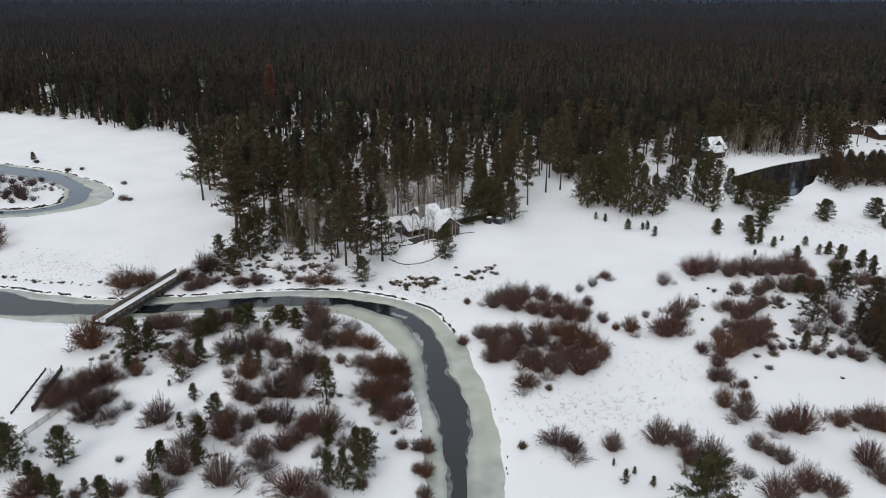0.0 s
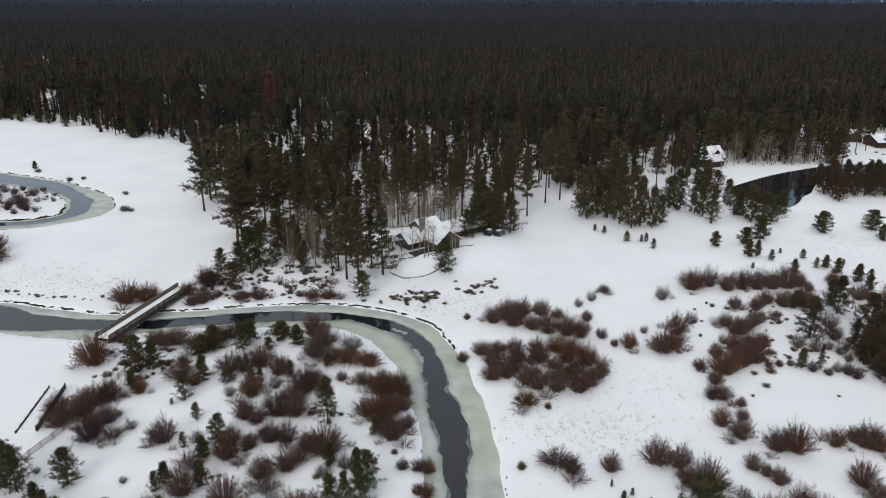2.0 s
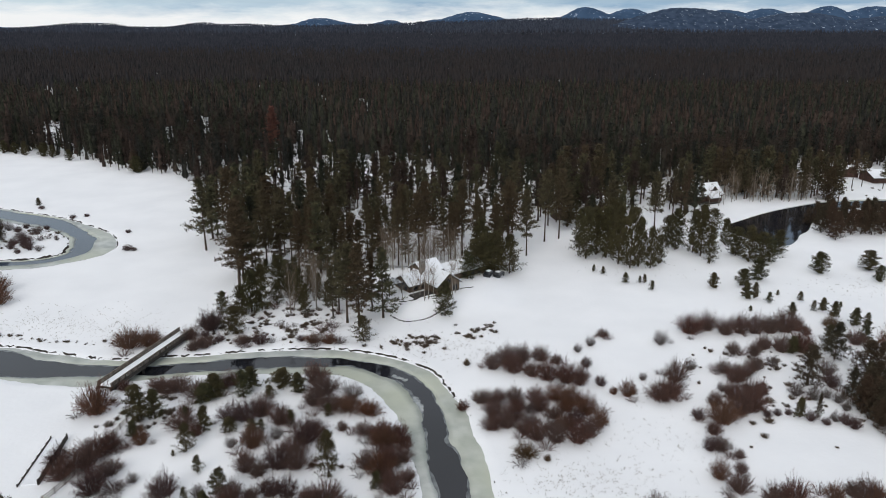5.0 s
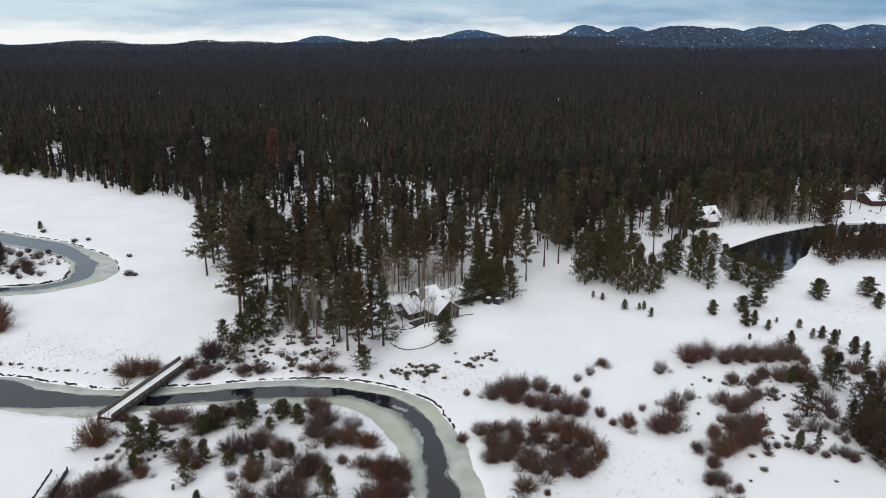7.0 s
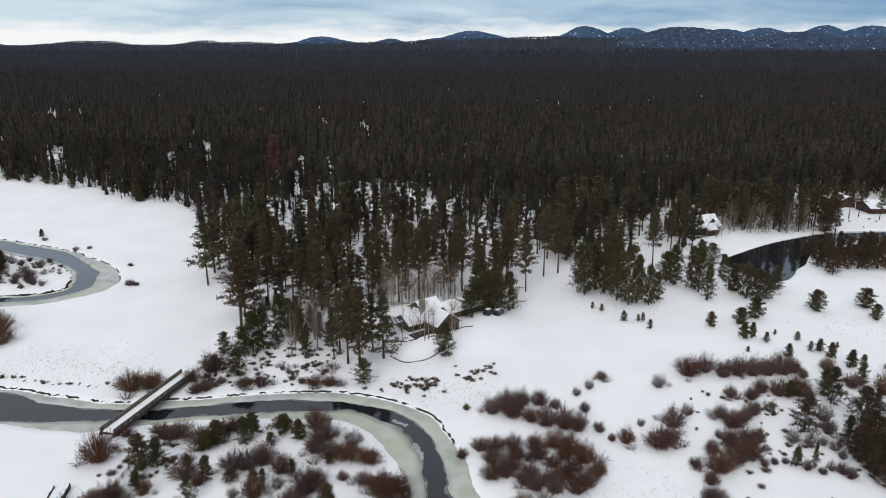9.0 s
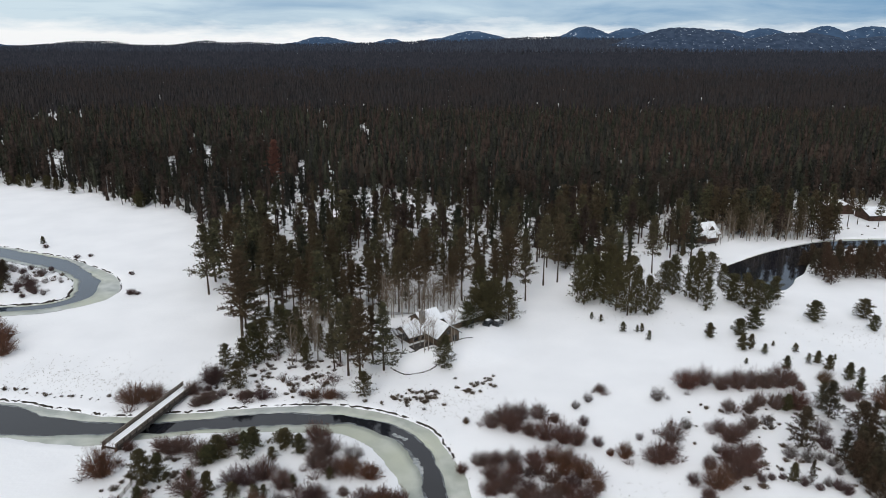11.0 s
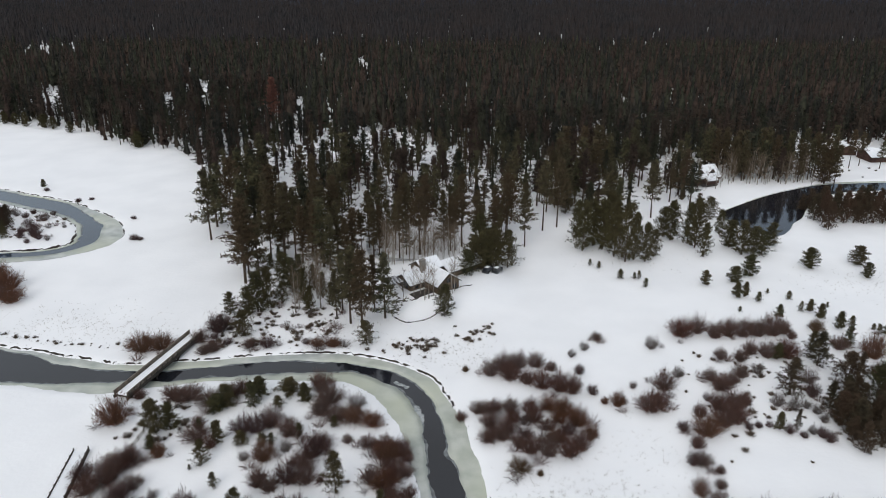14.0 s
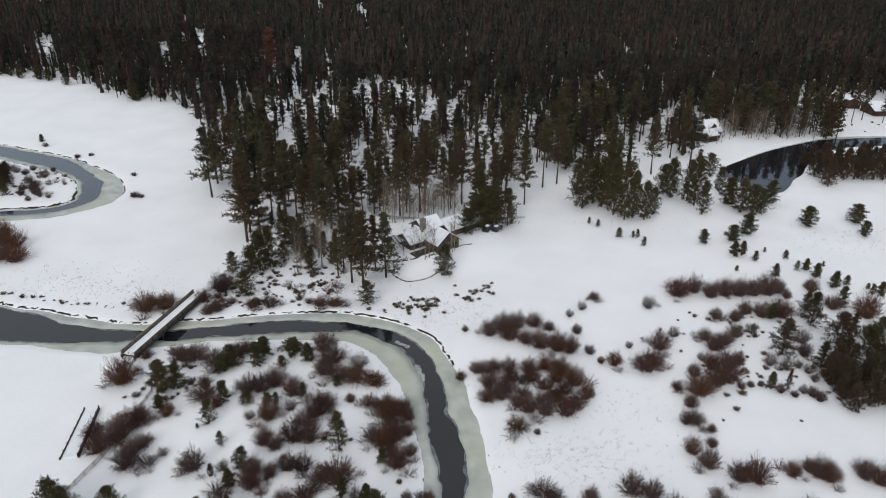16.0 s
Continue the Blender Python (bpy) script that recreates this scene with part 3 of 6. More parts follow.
def willow_shape(seed, stems, spread, tall, width=0.0185, twigs=11, low=0.08):
    """A bare shrub: a round dome of thin arching stems from one crown of roots, each with fine side twigs towards its tip."""
    rng = np.random.default_rng(seed)
    az, up = rng.uniform(0, 6.28, stems), low + (1 - low) * rng.uniform(0, 1, stems) ** 0.85
    out = np.sqrt(1 - up ** 2)
    lobes = 1 + 0.12 * np.sin(az * 3 + seed) + 0.08 * np.sin(az * 7 + 2 * seed)
    reach = (1 - 0.34 * rng.uniform(0, 1, stems) ** 1.8) * lobes
    round_ = np.stack([np.cos(az), np.sin(az), 0 * az], 1)
    foot = round_ * (rng.uniform(0, 0.34, stems) * spread * (0.3 + 0.7 * out))[:, None]
    foot[:, 2] = -0.1
    tip = round_ * (out * reach * spread)[:, None]
    tip[:, 2] = tall * up * reach
    tip += rng.normal(0, 0.03 * spread, tip.shape) * np.array([1, 1, 0.6])
    tip[:, 2] = np.maximum(tip[:, 2], 0.08 * tall)
    mid = foot * 0.42 + tip * 0.58 + np.stack([0 * az, 0 * az, 0.10 * tall * out], 1)
    side = unit(np.cross(tip - foot, rng.normal(0, 1, foot.shape)))
    w = width * rng.uniform(0.7, 1.4, (stems, 1))
    n = stems
    i = np.arange(n)
    f = [np.stack([i, n + i, 3 * n + i], 1), np.stack([i, 3 * n + i, 2 * n + i], 1), np.stack([2 * n + i, 3 * n + i, 4 * n + i], 1)]
    pieces = [(np.vstack([foot - side * w, foot + side * w, mid - side * w * 0.8, mid + side * w * 0.8, tip]), np.vstack(f))]
    for k in range(twigs):
        g = rng.uniform(0.2, 1.0, (n, 1)) ** 0.55
        p = np.where(g < 0.58, foot + (mid - foot) * g / 0.58, mid + (tip - mid) * (g - 0.58) / 0.42)
        d = unit(unit(tip - mid) * 0.8 + rng.normal(0, 0.5, foot.shape) + np.array([0, 0, 0.12]))
        e = p + d * rng.uniform(0.10, 0.24, (n, 1)) * tall * (1.25 - 0.6 * g)
        e[:, 2] = np.maximum(e[:, 2], 0.05)
        s = unit(np.cross(d, rng.normal(0, 1, foot.shape))) * width * 0.8
        pieces.append((np.vstack([p - s, p + s, e]), np.stack([i, n + i, 2 * n + i], 1)))
    return joined(*pieces)


def willow(shape, label, name="willow_shrub", category="shrub", mat=None, group="bare willows of the meadow"):
    ob = new(name, tri_mesh(name, *shape, [mat or WILLOW]))
    ob.matrix_world = FAR_AWAY
    return tagged(ob, label, category, group)


def aspen(seed, top, label):
    """A bare, slender, pale tree with steep fine branches."""
    rng = np.random.default_rng(seed)
    root = thing("bare_aspen", label, "bare tree", FAR_AWAY, "bare aspens")
    part("trunk", tri_mesh("trunk", *stem(rng, top, 0.011 * top, 5, 5, 0.03), [ASPEN]), None, root)
    n = 34
    az, z = rng.uniform(0, 6.28, n), top * rng.uniform(0.18, 0.97, n)
    ln = (top - z) * 0.34 + rng.uniform(0.5, 1.2, n)
    a = np.stack([0 * z, 0 * z, z], 1)
    b = a + np.stack([np.cos(az) * ln * 0.65, np.sin(az) * ln * 0.65, ln * 1.0], 1)
    pieces = [limbs(rng, a, b, 0.022)]
    for k in range(9):
        g = rng.uniform(0.15, 1.0, (n, 1))
        p = a + (b - a) * g
        d = unit(b - a) + rng.normal(0, 0.5, a.shape)
        e = p + d * rng.uniform(0.5, 1.4, (n, 1))
        w = unit(np.cross(d, rng.normal(0, 1, a.shape))) * 0.022
        i = np.arange(n)
        pieces.append((np.vstack([p - w, p + w, e]), np.stack([i, n + i, 2 * n + i], 1)))
    part("crown", tri_mesh("crown", *joined(*pieces), [TWIG]), None, root)
    return root


FORMS = [(101, 7.0, 4.4, 48, "tall dark-green pine with a long bare trunk", 1.05), (102, 5.0, 4.0, 48, "slender dark pine with a narrow crown", 1.2),
         (103, 5.6, 5.3, 50, "broad old pine with a ragged crown on snow", 0.9), (104, 9.0, 4.2, 40, "thin forest pine with a high brownish crown", 1.05),
         (105, 1.6, 4.7, 54, "dark pine branched almost to the snow", 1.15)]
TALL = [tall_pine(seed, 22, base, radius, boughs, label, taper) for seed, base, radius, boughs, label, taper in FORMS]
FAR_PINES = [tall_pine(seed + 50, 22, base, radius, boughs, label, taper, None, True) for seed, base, radius, boughs, label, taper in FORMS]
RUST = tall_pine(106, 22, 1.8, 5.4, 66, "dead pine with rust-red needles in the forest", 1.25, DEAD)
YOUNGS = [young_pine(201, 6, 2.2, 52, "young green pine alone on the snow meadow", 0.8),
          young_pine(202, 6, 2.2, 54, "bushy young pine with a rounded crown on snow", 0.62),
          young_pine(203, 6, 2.1, 44, "slim young pine with gaps between its boughs", 0.95)]
BUSHY = [bushy_pine(211, 3.5, 74, "dense rounded green pine on the snow", 0.58, 13), bushy_pine(212, 3.4, 66, "bushy pine branched down to the snow", 0.75, 13), bushy_pine(213, 3.7, 72, "full dark pine with a blunt crown on snow", 0.52, 13)]
BROAD = bushy_pine(218, 3.3, 90, "broad dense green pine with a round crown", 0.55, 26)
ROUND = bushy_pine(219, 3.3, 84, "dense dark round-crowned pine alone on the snow", 0.42, 20)
BROWN_BUSHY = [bushy_pine(216, 3.3, 60, "dark brown-green pine in a dense clump", 0.7, 13, BROWN_PINE), bushy_pine(217, 3.3, 56, "dark pine with bare brown lower boughs", 0.85, 13, BROWN_PINE)]
FAR_BUSHY = [bushy_pine(214, 3.3, 60, "dense dark pine in a hedge-like row", 0.60, 7, BROWN_PINE), bushy_pine(215, 3.0, 54, "bushy brown-green pine at the forest edge", 0.75, 7, BROWN_PINE)]
SMALL_PINES = [young_pine(204, 6, 2.2, 36, "small young pine standing in the snow", 0.8, 8), young_pine(205, 6, 2.1, 30, "little sparse pine sapling in the snow", 0.9, 7)]
SHAPES = [willow_shape(seed, n, 2.5, 2.3, 0.0165, 12, 0.26) for seed, n in ((301, 330), (302, 310), (303, 340), (304, 210), (307, 280))]
WILLOWS = {"brown": [willow(SHAPES[0], "dense red-brown bare willow clump in the snow"), willow(SHAPES[1], "spreading brown bare willow with fanned stems")],
           "rust": [willow(SHAPES[2], "rust-red bare willow dome on snow", mat=RUST_WILLOW), willow(SHAPES[1], "rusty brown bare willow with dense fine twigs", mat=RUST_WILLOW)],
           "dark": [willow(SHAPES[4], "dark purple-brown bare willow fanning from the snow", mat=DARK_WILLOW)],
           "grey": [willow(SHAPES[3], "thin grey-purple bare willow with snow showing through", mat=GREY_WILLOW)],
           "olive": [willow(SHAPES[0], "low olive-brown bare bush spread over the snow", mat=OLIVE_WILLOW)]}
SPRIG_SHAPES = [willow_shape(305, 50, 2.5, 2.3, 0.03, 6), willow_shape(306, 44, 2.5, 2.1, 0.03, 6)]
LOW = [willow_shape(311, 56, 0.62, 0.62, 0.026, 9, 0.42), willow_shape(312, 52, 0.66, 0.54, 0.026, 9, 0.42)]
SAGES = [willow(LOW[0], "low dark sagebrush half buried in snow", "sagebrush", "small shrub", SAGE, "sagebrush on the bank"),
         willow(LOW[1], "low grey-brown brush poking through snow", "sagebrush", "small shrub", SAGE, "sagebrush on the bank")]
ASPENS = [aspen(401, 13, "bare pale aspen with fine steep branches"), aspen(402, 13, "slender leafless aspen beside the lodge")]

picker = random.Random(7)


def height_at(x, y):
    return float(ground_height([x], [y])[0])


def plant(kinds, x, y, size, base, wide=1.0, z=None):
    """One copy of a tree or shrub, size metres tall (base: its own height)."""
    ob = picker.choice(kinds)
    s = size / base
    z = height_at(x, y) if z is None else z
    m = pose(x, y, z - 0.05, picker.uniform(-1.5, 1.5), picker.uniform(-1.5, 1.5), picker.uniform(0, 360))
    return copy_thing(ob, m @ Matrix.Diagonal((s * wide, s * wide, s, 1)))


# ---- shrubs, kind by kind: x, y, width, height ----
SHRUBS = []
SHRUBS += [("brown", *row) for row in [(-65.8, 129.4, 3.1, 2.3), (-48.8, 115.5, 6.9, 2.7), (-45.5, 112.8, 2.8, 2.4), (-61.1, 103, 5.3, 4.5), (-59.4, 108.8, 4.4, 3.4), (-61.4, 106.3, 6.5, 3.4), (-63.5, 99.9, 5.7, 3.6), (-55.9, 100.8, 4.2, 3.2), (-58.9, 130.3, 5.6, 2.3), (-54.9, 129.3, 7.4, 3), (-49.8, 127.4, 6.2, 3), (-46.2, 130.4, 5.6, 3.4), (-49.8, 119.4, 3.3, 2.8), (-44, 131.9, 3.8, 3.2), (-26.8, 132.6, 5.7, 4.7), (-24.3, 128.3, 6.8, 3.9), (-25.5, 123.8, 5.4, 4.1), (-22.2, 122, 6, 3), (-18.8, 114.4, 2.5, 2), (-14.7, 113.2, 4.5, 2.4), (-11.1, 111.6, 4.7, 3.6), (-13.1, 102.7, 3.8, 3.2), (-9.7, 102.4, 3.8, 3.2), (-9.4, 98.8, 3.3, 2.7)]]
SHRUBS += [("brown", *row) for row in [(-35, 119.8, 5.3, 4.5), (-30.8, 116.6, 4.6, 3.9), (-23.9, 113.4, 5.7, 2.8), (-33.3, 101.7, 4.2, 3.6), (-30.9, 100.6, 3.1, 2.7), (-25, 102.9, 5.3, 4.2), (-26.4, 107.6, 5.4, 3), (-33.7, 94.5, 4, 3.4), (-30.4, 93.5, 3.2, 2.7), (-18.4, 92.2, 6.8, 4.4), (-20.8, 92.9, 4.4, 3.3), (11.1, 139.3, 4.8, 4), (14.2, 141.5, 5.3, 4.5), (17.5, 142.4, 5.1, 4.3), (15.3, 137.9, 5.9, 4.1), (22.1, 143.1, 4.9, 3.7), (25.5, 141.3, 3.2, 2.6), (19.3, 136, 4.5, 2.9), (22.4, 134.2, 5.8, 4.4), (26.1, 132.9, 5.7, 4.9), (28.9, 132.2, 5.1, 4.3), (38.9, 156.3, 3.8, 1.9), (49.6, 133.9, 6.4, 4.4), (44.3, 125.7, 6.7, 4.2)]]
SHRUBS += [("brown", *row) for row in [(46.6, 127.1, 4.9, 3.8), (3.9, 122.7, 2.7, 2.3), (7.6, 124.5, 4.3, 3), (10.8, 125.7, 4.9, 2.3), (14.4, 124.7, 4.9, 3.4), (18.7, 124.7, 4.9, 3.4), (9.8, 119.6, 5.3, 3.3), (13.3, 117.9, 4.7, 3.6), (9.2, 114.8, 4.6, 3), (11.9, 115.5, 4, 3.4), (19, 121.5, 4.2, 3), (15.2, 113, 3.6, 3), (17.3, 111.3, 5, 4.1), (20.6, 110.6, 5, 4.3), (24.6, 110.6, 5, 4.3), (27.1, 112.5, 4.5, 3.8), (23.5, 114.9, 3.4, 2.8), (60.8, 158.2, 7.3, 5.1), (65.7, 160.1, 5.9, 4.6), (69.3, 157.6, 5.2, 4.4), (73.3, 158.4, 5.8, 5), (77, 158.4, 5.8, 5), (80.7, 158.5, 5.3, 4.5), (84.7, 159, 6.7, 5.7)]]
SHRUBS += [("brown", *row) for row in [(87.8, 159.7, 4.4, 3.7), (88.7, 156.8, 2.9, 2.5), (67, 146.9, 3.6, 3), (71.4, 145.7, 3.8, 3.3), (74.9, 149.2, 4.2, 3.6), (78.6, 147.9, 5, 4.2), (83.2, 147.7, 6.3, 5), (98, 151.8, 5.1, 3.5), (61.1, 137.5, 3.7, 3.1), (62, 133.5, 5.1, 3.9), (65.2, 135.8, 5.2, 3.3), (68.6, 138.8, 4, 3.4), (54, 123.4, 3.6, 3.1), (58.9, 125.9, 4.9, 4.2), (62.3, 126, 4.9, 4.2), (65, 127.6, 3.7, 3.2), (60.6, 121.2, 5.5, 4.6), (57.9, 120.4, 5.9, 4.7), (49.5, 108, 4.4, 2.7), (50.1, 113.1, 3.4, 2.9), (48.1, 96, 4.5, 3.9), (51.9, 105.6, 2.2, 1.8), (50.4, 101.4, 2.5, 2.1), (52.4, 92.9, 4.4, 3.8)]]
SHRUBS += [("brown", *row) for row in [(55.3, 92.5, 5.7, 4.8), (74.8, 93.7, 4.5, 3.8), (76.7, 92.1, 4.4, 3.7), (79.8, 93, 4.4, 3.8), (67, 93.8, 5, 4.2), (65.8, 95.2, 3, 2.6), (-55.9, 77.4, 5.9, 2.5), (-49.1, 76.9, 2.1, 1.8), (-43.6, 77.8, 2.7, 2.3), (-37.2, 82.6, 5.1, 4.3), (-39.6, 78.6, 3.8, 3), (-30.5, 80.3, 5.5, 4.7), (-33.2, 91, 5.1, 4.2), (-26.7, 86.4, 4.2, 3.6), (-23.5, 88.1, 4.1, 3.3), (-20.3, 78.1, 7.1, 3.1), (-16.8, 76.4, 3.7, 2.5), (25.2, 87.9, 3.5, 3), (32.8, 89.9, 5.7, 3.8), (35.8, 88.8, 4.6, 3.6), (38.4, 84, 5.6, 4.6), (35.7, 84.7, 4, 3.2), (46.6, 88.2, 3.2, 2.7), (48.1, 86.6, 2.5, 2.1)]]
SHRUBS += [("brown", *row) for row in [(49.2, 84.8, 3.2, 2.7), (44.7, 76.2, 5.2, 4.4), (49.7, 78.9, 4.5, 3.9), (52.4, 77.5, 3.7, 3.2), (61, 84.2, 4.8, 4.1), (61.1, 80.4, 3.9, 3.3)]]
SHRUBS += [("rust", *row) for row in [(-67.4, 120.3, 7.1, 6), (-54.5, 110, 3.6, 3), (-18.5, 121.5, 7.1, 2.8), (-14.1, 120.1, 5.3, 3), (-34.1, 109.1, 5, 4.2), (35.1, 128.1, 2, 1.7), (37.8, 127.4, 4, 3.4), (22.6, 126, 5.5, 2.7), (25.4, 124, 5.4, 3.8), (27.8, 120.1, 5.3, 4.3), (29.4, 115.6, 4.1, 3.5), (104.2, 147.6, 7.1, 6.1), (100.4, 139.2, 4, 3.4), (53.3, 117, 6.9, 5), (46.2, 99.9, 4.1, 3.5), (62.2, 94.1, 3.6, 3), (68.4, 93, 4.1, 3.5), (-11.1, 79.3, 1.9, 1.6)]]
SHRUBS += [("dark", *row) for row in [(-66.1, 103.9, 4.0, 3.6), (-56.6, 95.7, 5.8, 4.9), (-44.5, 95.1, 5, 4.2), (-40.5, 117.7, 4.7, 4), (-37.6, 117.9, 5.2, 4.5), (-24.6, 110.2, 5.8, 4.9), (-28.2, 102.8, 5.3, 4.2), (-27.7, 95.2, 4.2, 3.6), (-25, 95.1, 4.5, 3.7), (31.7, 140, 2.9, 2.5), (33.2, 131.7, 3, 2.4), (81.3, 131, 4, 3.4), (49.1, 118.5, 2.8, 2.4), (47.7, 108, 3.5, 3), (62.6, 118.9, 2.1, 1.8), (64.8, 119.6, 1.9, 1.6), (67.1, 119.9, 1.7, 1.4), (70.5, 117.9, 2.6, 2.2), (72.7, 116.4, 1.9, 1.6), (76.4, 116.6, 2.9, 2.5), (77.3, 115, 2.9, 2.4), (17.2, 89.3, 5.8, 2.3), (19.2, 87.4, 4.3, 2.7)]]
SHRUBS += [("grey", *row) for row in [(-53, 96.1, 4.5, 1.8), (-51.2, 98.7, 2.3, 1.9), (-39.3, 94.9, 2.6, 2.2), (-18.4, 126.6, 4.9, 3.1), (-37.9, 109.1, 2.4, 2.1), (-30.4, 111.7, 2.9, 2.5), (31.2, 147.6, 2.5, 2.1), (34.9, 150.9, 2.8, 2.4), (51.7, 151.7, 4, 3.4), (42.7, 134.1, 2.1, 1.8), (54.2, 138.7, 3.2, 2.7), (73.2, 140.3, 3.2, 2.7), (83.1, 136.3, 4.4, 3.8), (57.7, 129.3, 2.5, 2.1), (72.1, 127.3, 3.5, 2.9), (75.2, 125.8, 3.7, 3), (75.1, 117.7, 2.3, 2), (79.3, 121.5, 2.4, 2), (79.3, 124.6, 2.7, 2.3), (77.9, 126.6, 2.5, 2.1), (-60.6, 87.3, 1.3, 1.1), (-46.7, 85, 1.3, 1.1), (-37.6, 88.8, 3.8, 2.4), (-24.9, 83.2, 4.7, 1.9)]]
SHRUBS += [("grey", *row) for row in [(-14.6, 88.4, 2.7, 2.3), (-17.8, 86.9, 3, 1.2), (42.5, 81.3, 2.8, 1.9)]]
SHRUBS += [("olive", *row) for row in [(14.6, 106.2, 5.6, 2.2), (18.2, 104.8, 1.5, 1.3), (5.4, 140.9, 1.9, 1.6), (96.8, 160.7, 4.7, 3.5), (11.9, 88.2, 1.7, 1.4)]]
# on the inner bank of the bend
SHRUBS += [("rust", -10.4, 109.9, 6.1, 3.7), ("rust", -10.4, 101.6, 5.7, 3.1), ("brown", -7.8, 110.6, 4.5, 3.8), ("brown", -6.6, 104.7, 3.6, 2.7), ("brown", -7.9, 95.9, 5, 4), ("brown", -5.8, 99, 3.1, 2.6), ("brown", -9.9, 105.9, 4.8, 1.9), ("brown", -6.7, 109.2, 2.9, 2.4), ("rust", -2.2, 88.1, 2.7, 2.3), ("rust", -2.3, 82.5, 2.8, 2.4), ("dark", -3.7, 88.2, 2.5, 2.1), ("dark", -6, 88.2, 2.3, 1.9), ("brown", -3.5, 82.8, 2.1, 1.8), ("brown", -2.4, 77.8, 2.7, 2), ("olive", -7.5, 92, 1.2, 0.9)]
SHRUBS += [("rust", 24.2, 121.2, 4.2, 2.4), ("brown", 21.6, 118.6, 4.4, 2.6), ("dark", 25.4, 117.2, 4, 2.6), ("grey", 17.2, 120.6, 4.2, 2.2), ("brown", 14.6, 121.6, 4, 2.4), ("grey", 20.2, 114.6, 3.6, 2.2), ("dark", 16.8, 116.2, 3.6, 2.2), ("rust", 22.4, 114.8, 3.8, 2.6)]
# along the far bank, and round the side channel and the pond
SHRUBS += [(("rust", "rust", "brown", "brown", "dark")[k % 5], *row) for k, row in enumerate([(-73.8, 149.82, 8.096, 4.6), (-69.3, 151.1, 7.04, 4), (-58.1, 148.79, 4.312, 2.45), (-56.1, 149.95, 4.84, 2.75), (-43.5, 152.16, 4.928, 2.8), (-31.1, 152.7, 4.4, 2.5), (-27.1, 152.48, 4.224, 2.4), (-48, 151.84, 3.872, 2.2), (-61, 154.05, 4.84, 2.75), (-34, 153.82, 2.816, 1.6)])]
SHRUBS += [("dark", -57.5, 159.3, 7.2, 5.0), ("grey", -57, 160, 6.2, 4.4), ("dark", -57.5, 155.6, 2.6, 1.8), ("dark", -53.5, 153.4, 3.2, 1.8)]
SHRUBS += [(("rust", "brown", "rust")[k % 3] if row[0] > 0 or row[1] < 200 else "dark", *row) for k, row in enumerate([(161, 262.85, 7.48, 4.25), (166, 260.7, 6.16, 3.5), (-106.8, 225.6, 3.696, 2.1), (-104.5, 225.4, 2.288, 1.3), (-166.8, 282.4, 2.904, 1.65), (-146.5, 267.7, 2.816, 1.6), (-142.1, 270.0, 2.288, 1.3), (-115.6, 247.0, 2.464, 1.4), (-134.7, 192.6, 9.68, 5.5), (-126.6, 185.58, 8.624, 4.9), (-126.8, 177.54, 9.152, 5.2), (-121.1, 176.96, 8.448, 4.8), (-132.1, 187.5, 8.8, 5), (-162, 240.8, 7.04, 4), (-166, 250.8, 7.04, 4), (-172, 232.8, 7.04, 4)])]
# on the island in the side channel
SHRUBS += [(("dark", "grey", "dark")[k % 3], *row) for k, row in enumerate([(-156.6, 247.8, 3.4, 2.3), (-148, 245.3, 4.6, 3.2), (-145.3, 232.5, 4.4, 3.6), (-139.9, 226, 3.5, 2.8), (-136.3, 224.9, 2.3, 1.8), (-141.9, 222.3, 2.3, 1.8),
           (-149.3, 232.5, 3.4, 2.4), (-136.9, 237.7, 2, 1.2), (-148, 251.6, 3, 1.9), (-156.2, 252.8, 3, 2.1), (-161.2, 250.2, 4.3, 3.3), (-143.5, 229, 3.2, 2.4), (-147, 227, 3.4, 2.6), (-151.5, 240.5, 3.6, 2.6)])]
undergrowth = random.Random(17)
sprigs = [(undergrowth.uniform(-58, -26), undergrowth.uniform(153, 182)) for _ in range(44)]
sprigs += [(undergrowth.uniform(-162, -137), undergrowth.uniform(226, 252)) for _ in range(46)]
sprigs = [p for p in sprigs if height_at(*p) > -0.12]
for kind, x, y, w, h in SHRUBS:
    ob = picker.choice(WILLOWS[kind])
    m = pose(x, y, height_at(x, y) - 0.05, picker.uniform(-3, 3), picker.uniform(-3, 3), picker.uniform(0, 360))
    w *= 1.05 if x < 0 and y < 135 else 1.0
    copy_thing(ob, m @ Matrix.Diagonal((w / 4.3, w / 4.3 * picker.uniform(0.9, 1.1), h / 2.0, 1)))
    for k in range(0 if w < 3.6 or y > 160 else 4 if x < 0 else 2):
        a, r = picker.uniform(0, 6.28), picker.uniform(0.42, 0.66) * w
        if picker.random() < 0.7 and height_at(x + math.cos(a) * r, y + math.sin(a) * r) > -0.12:
            sprigs.append((x + math.cos(a) * r, y + math.sin(a) * r))

rng = np.random.default_rng(11)
# low brush on the wooded bank, beside the lodge and round the thickets
brush = [(rng.uniform(-57, -27), rng.uniform(151.3, 172), rng.uniform(0.9, 2.2)) for _ in range(90)]
brush += [(rng.normal(-6, 4.5), rng.normal(151, 1.6), rng.uniform(0.8, 1.7)) for _ in range(44)]
brush += [(rng.normal(8, 3.2), rng.normal(157.5, 3.0), rng.uniform(0.9, 1.8)) for _ in range(16)]
brush += [(rng.uniform(62, 84), rng.uniform(115, 150), rng.uniform(1.0, 2.4)) for _ in range(40)]
brush += [(rng.normal(-58.5, 3.2), rng.normal(121, 3.2), rng.uniform(0.9, 2.2)) for _ in range(60)]
brush += [(rng.normal(-28, 8), rng.normal(100, 12), rng.uniform(0.8, 1.6)) for _ in range(34)]
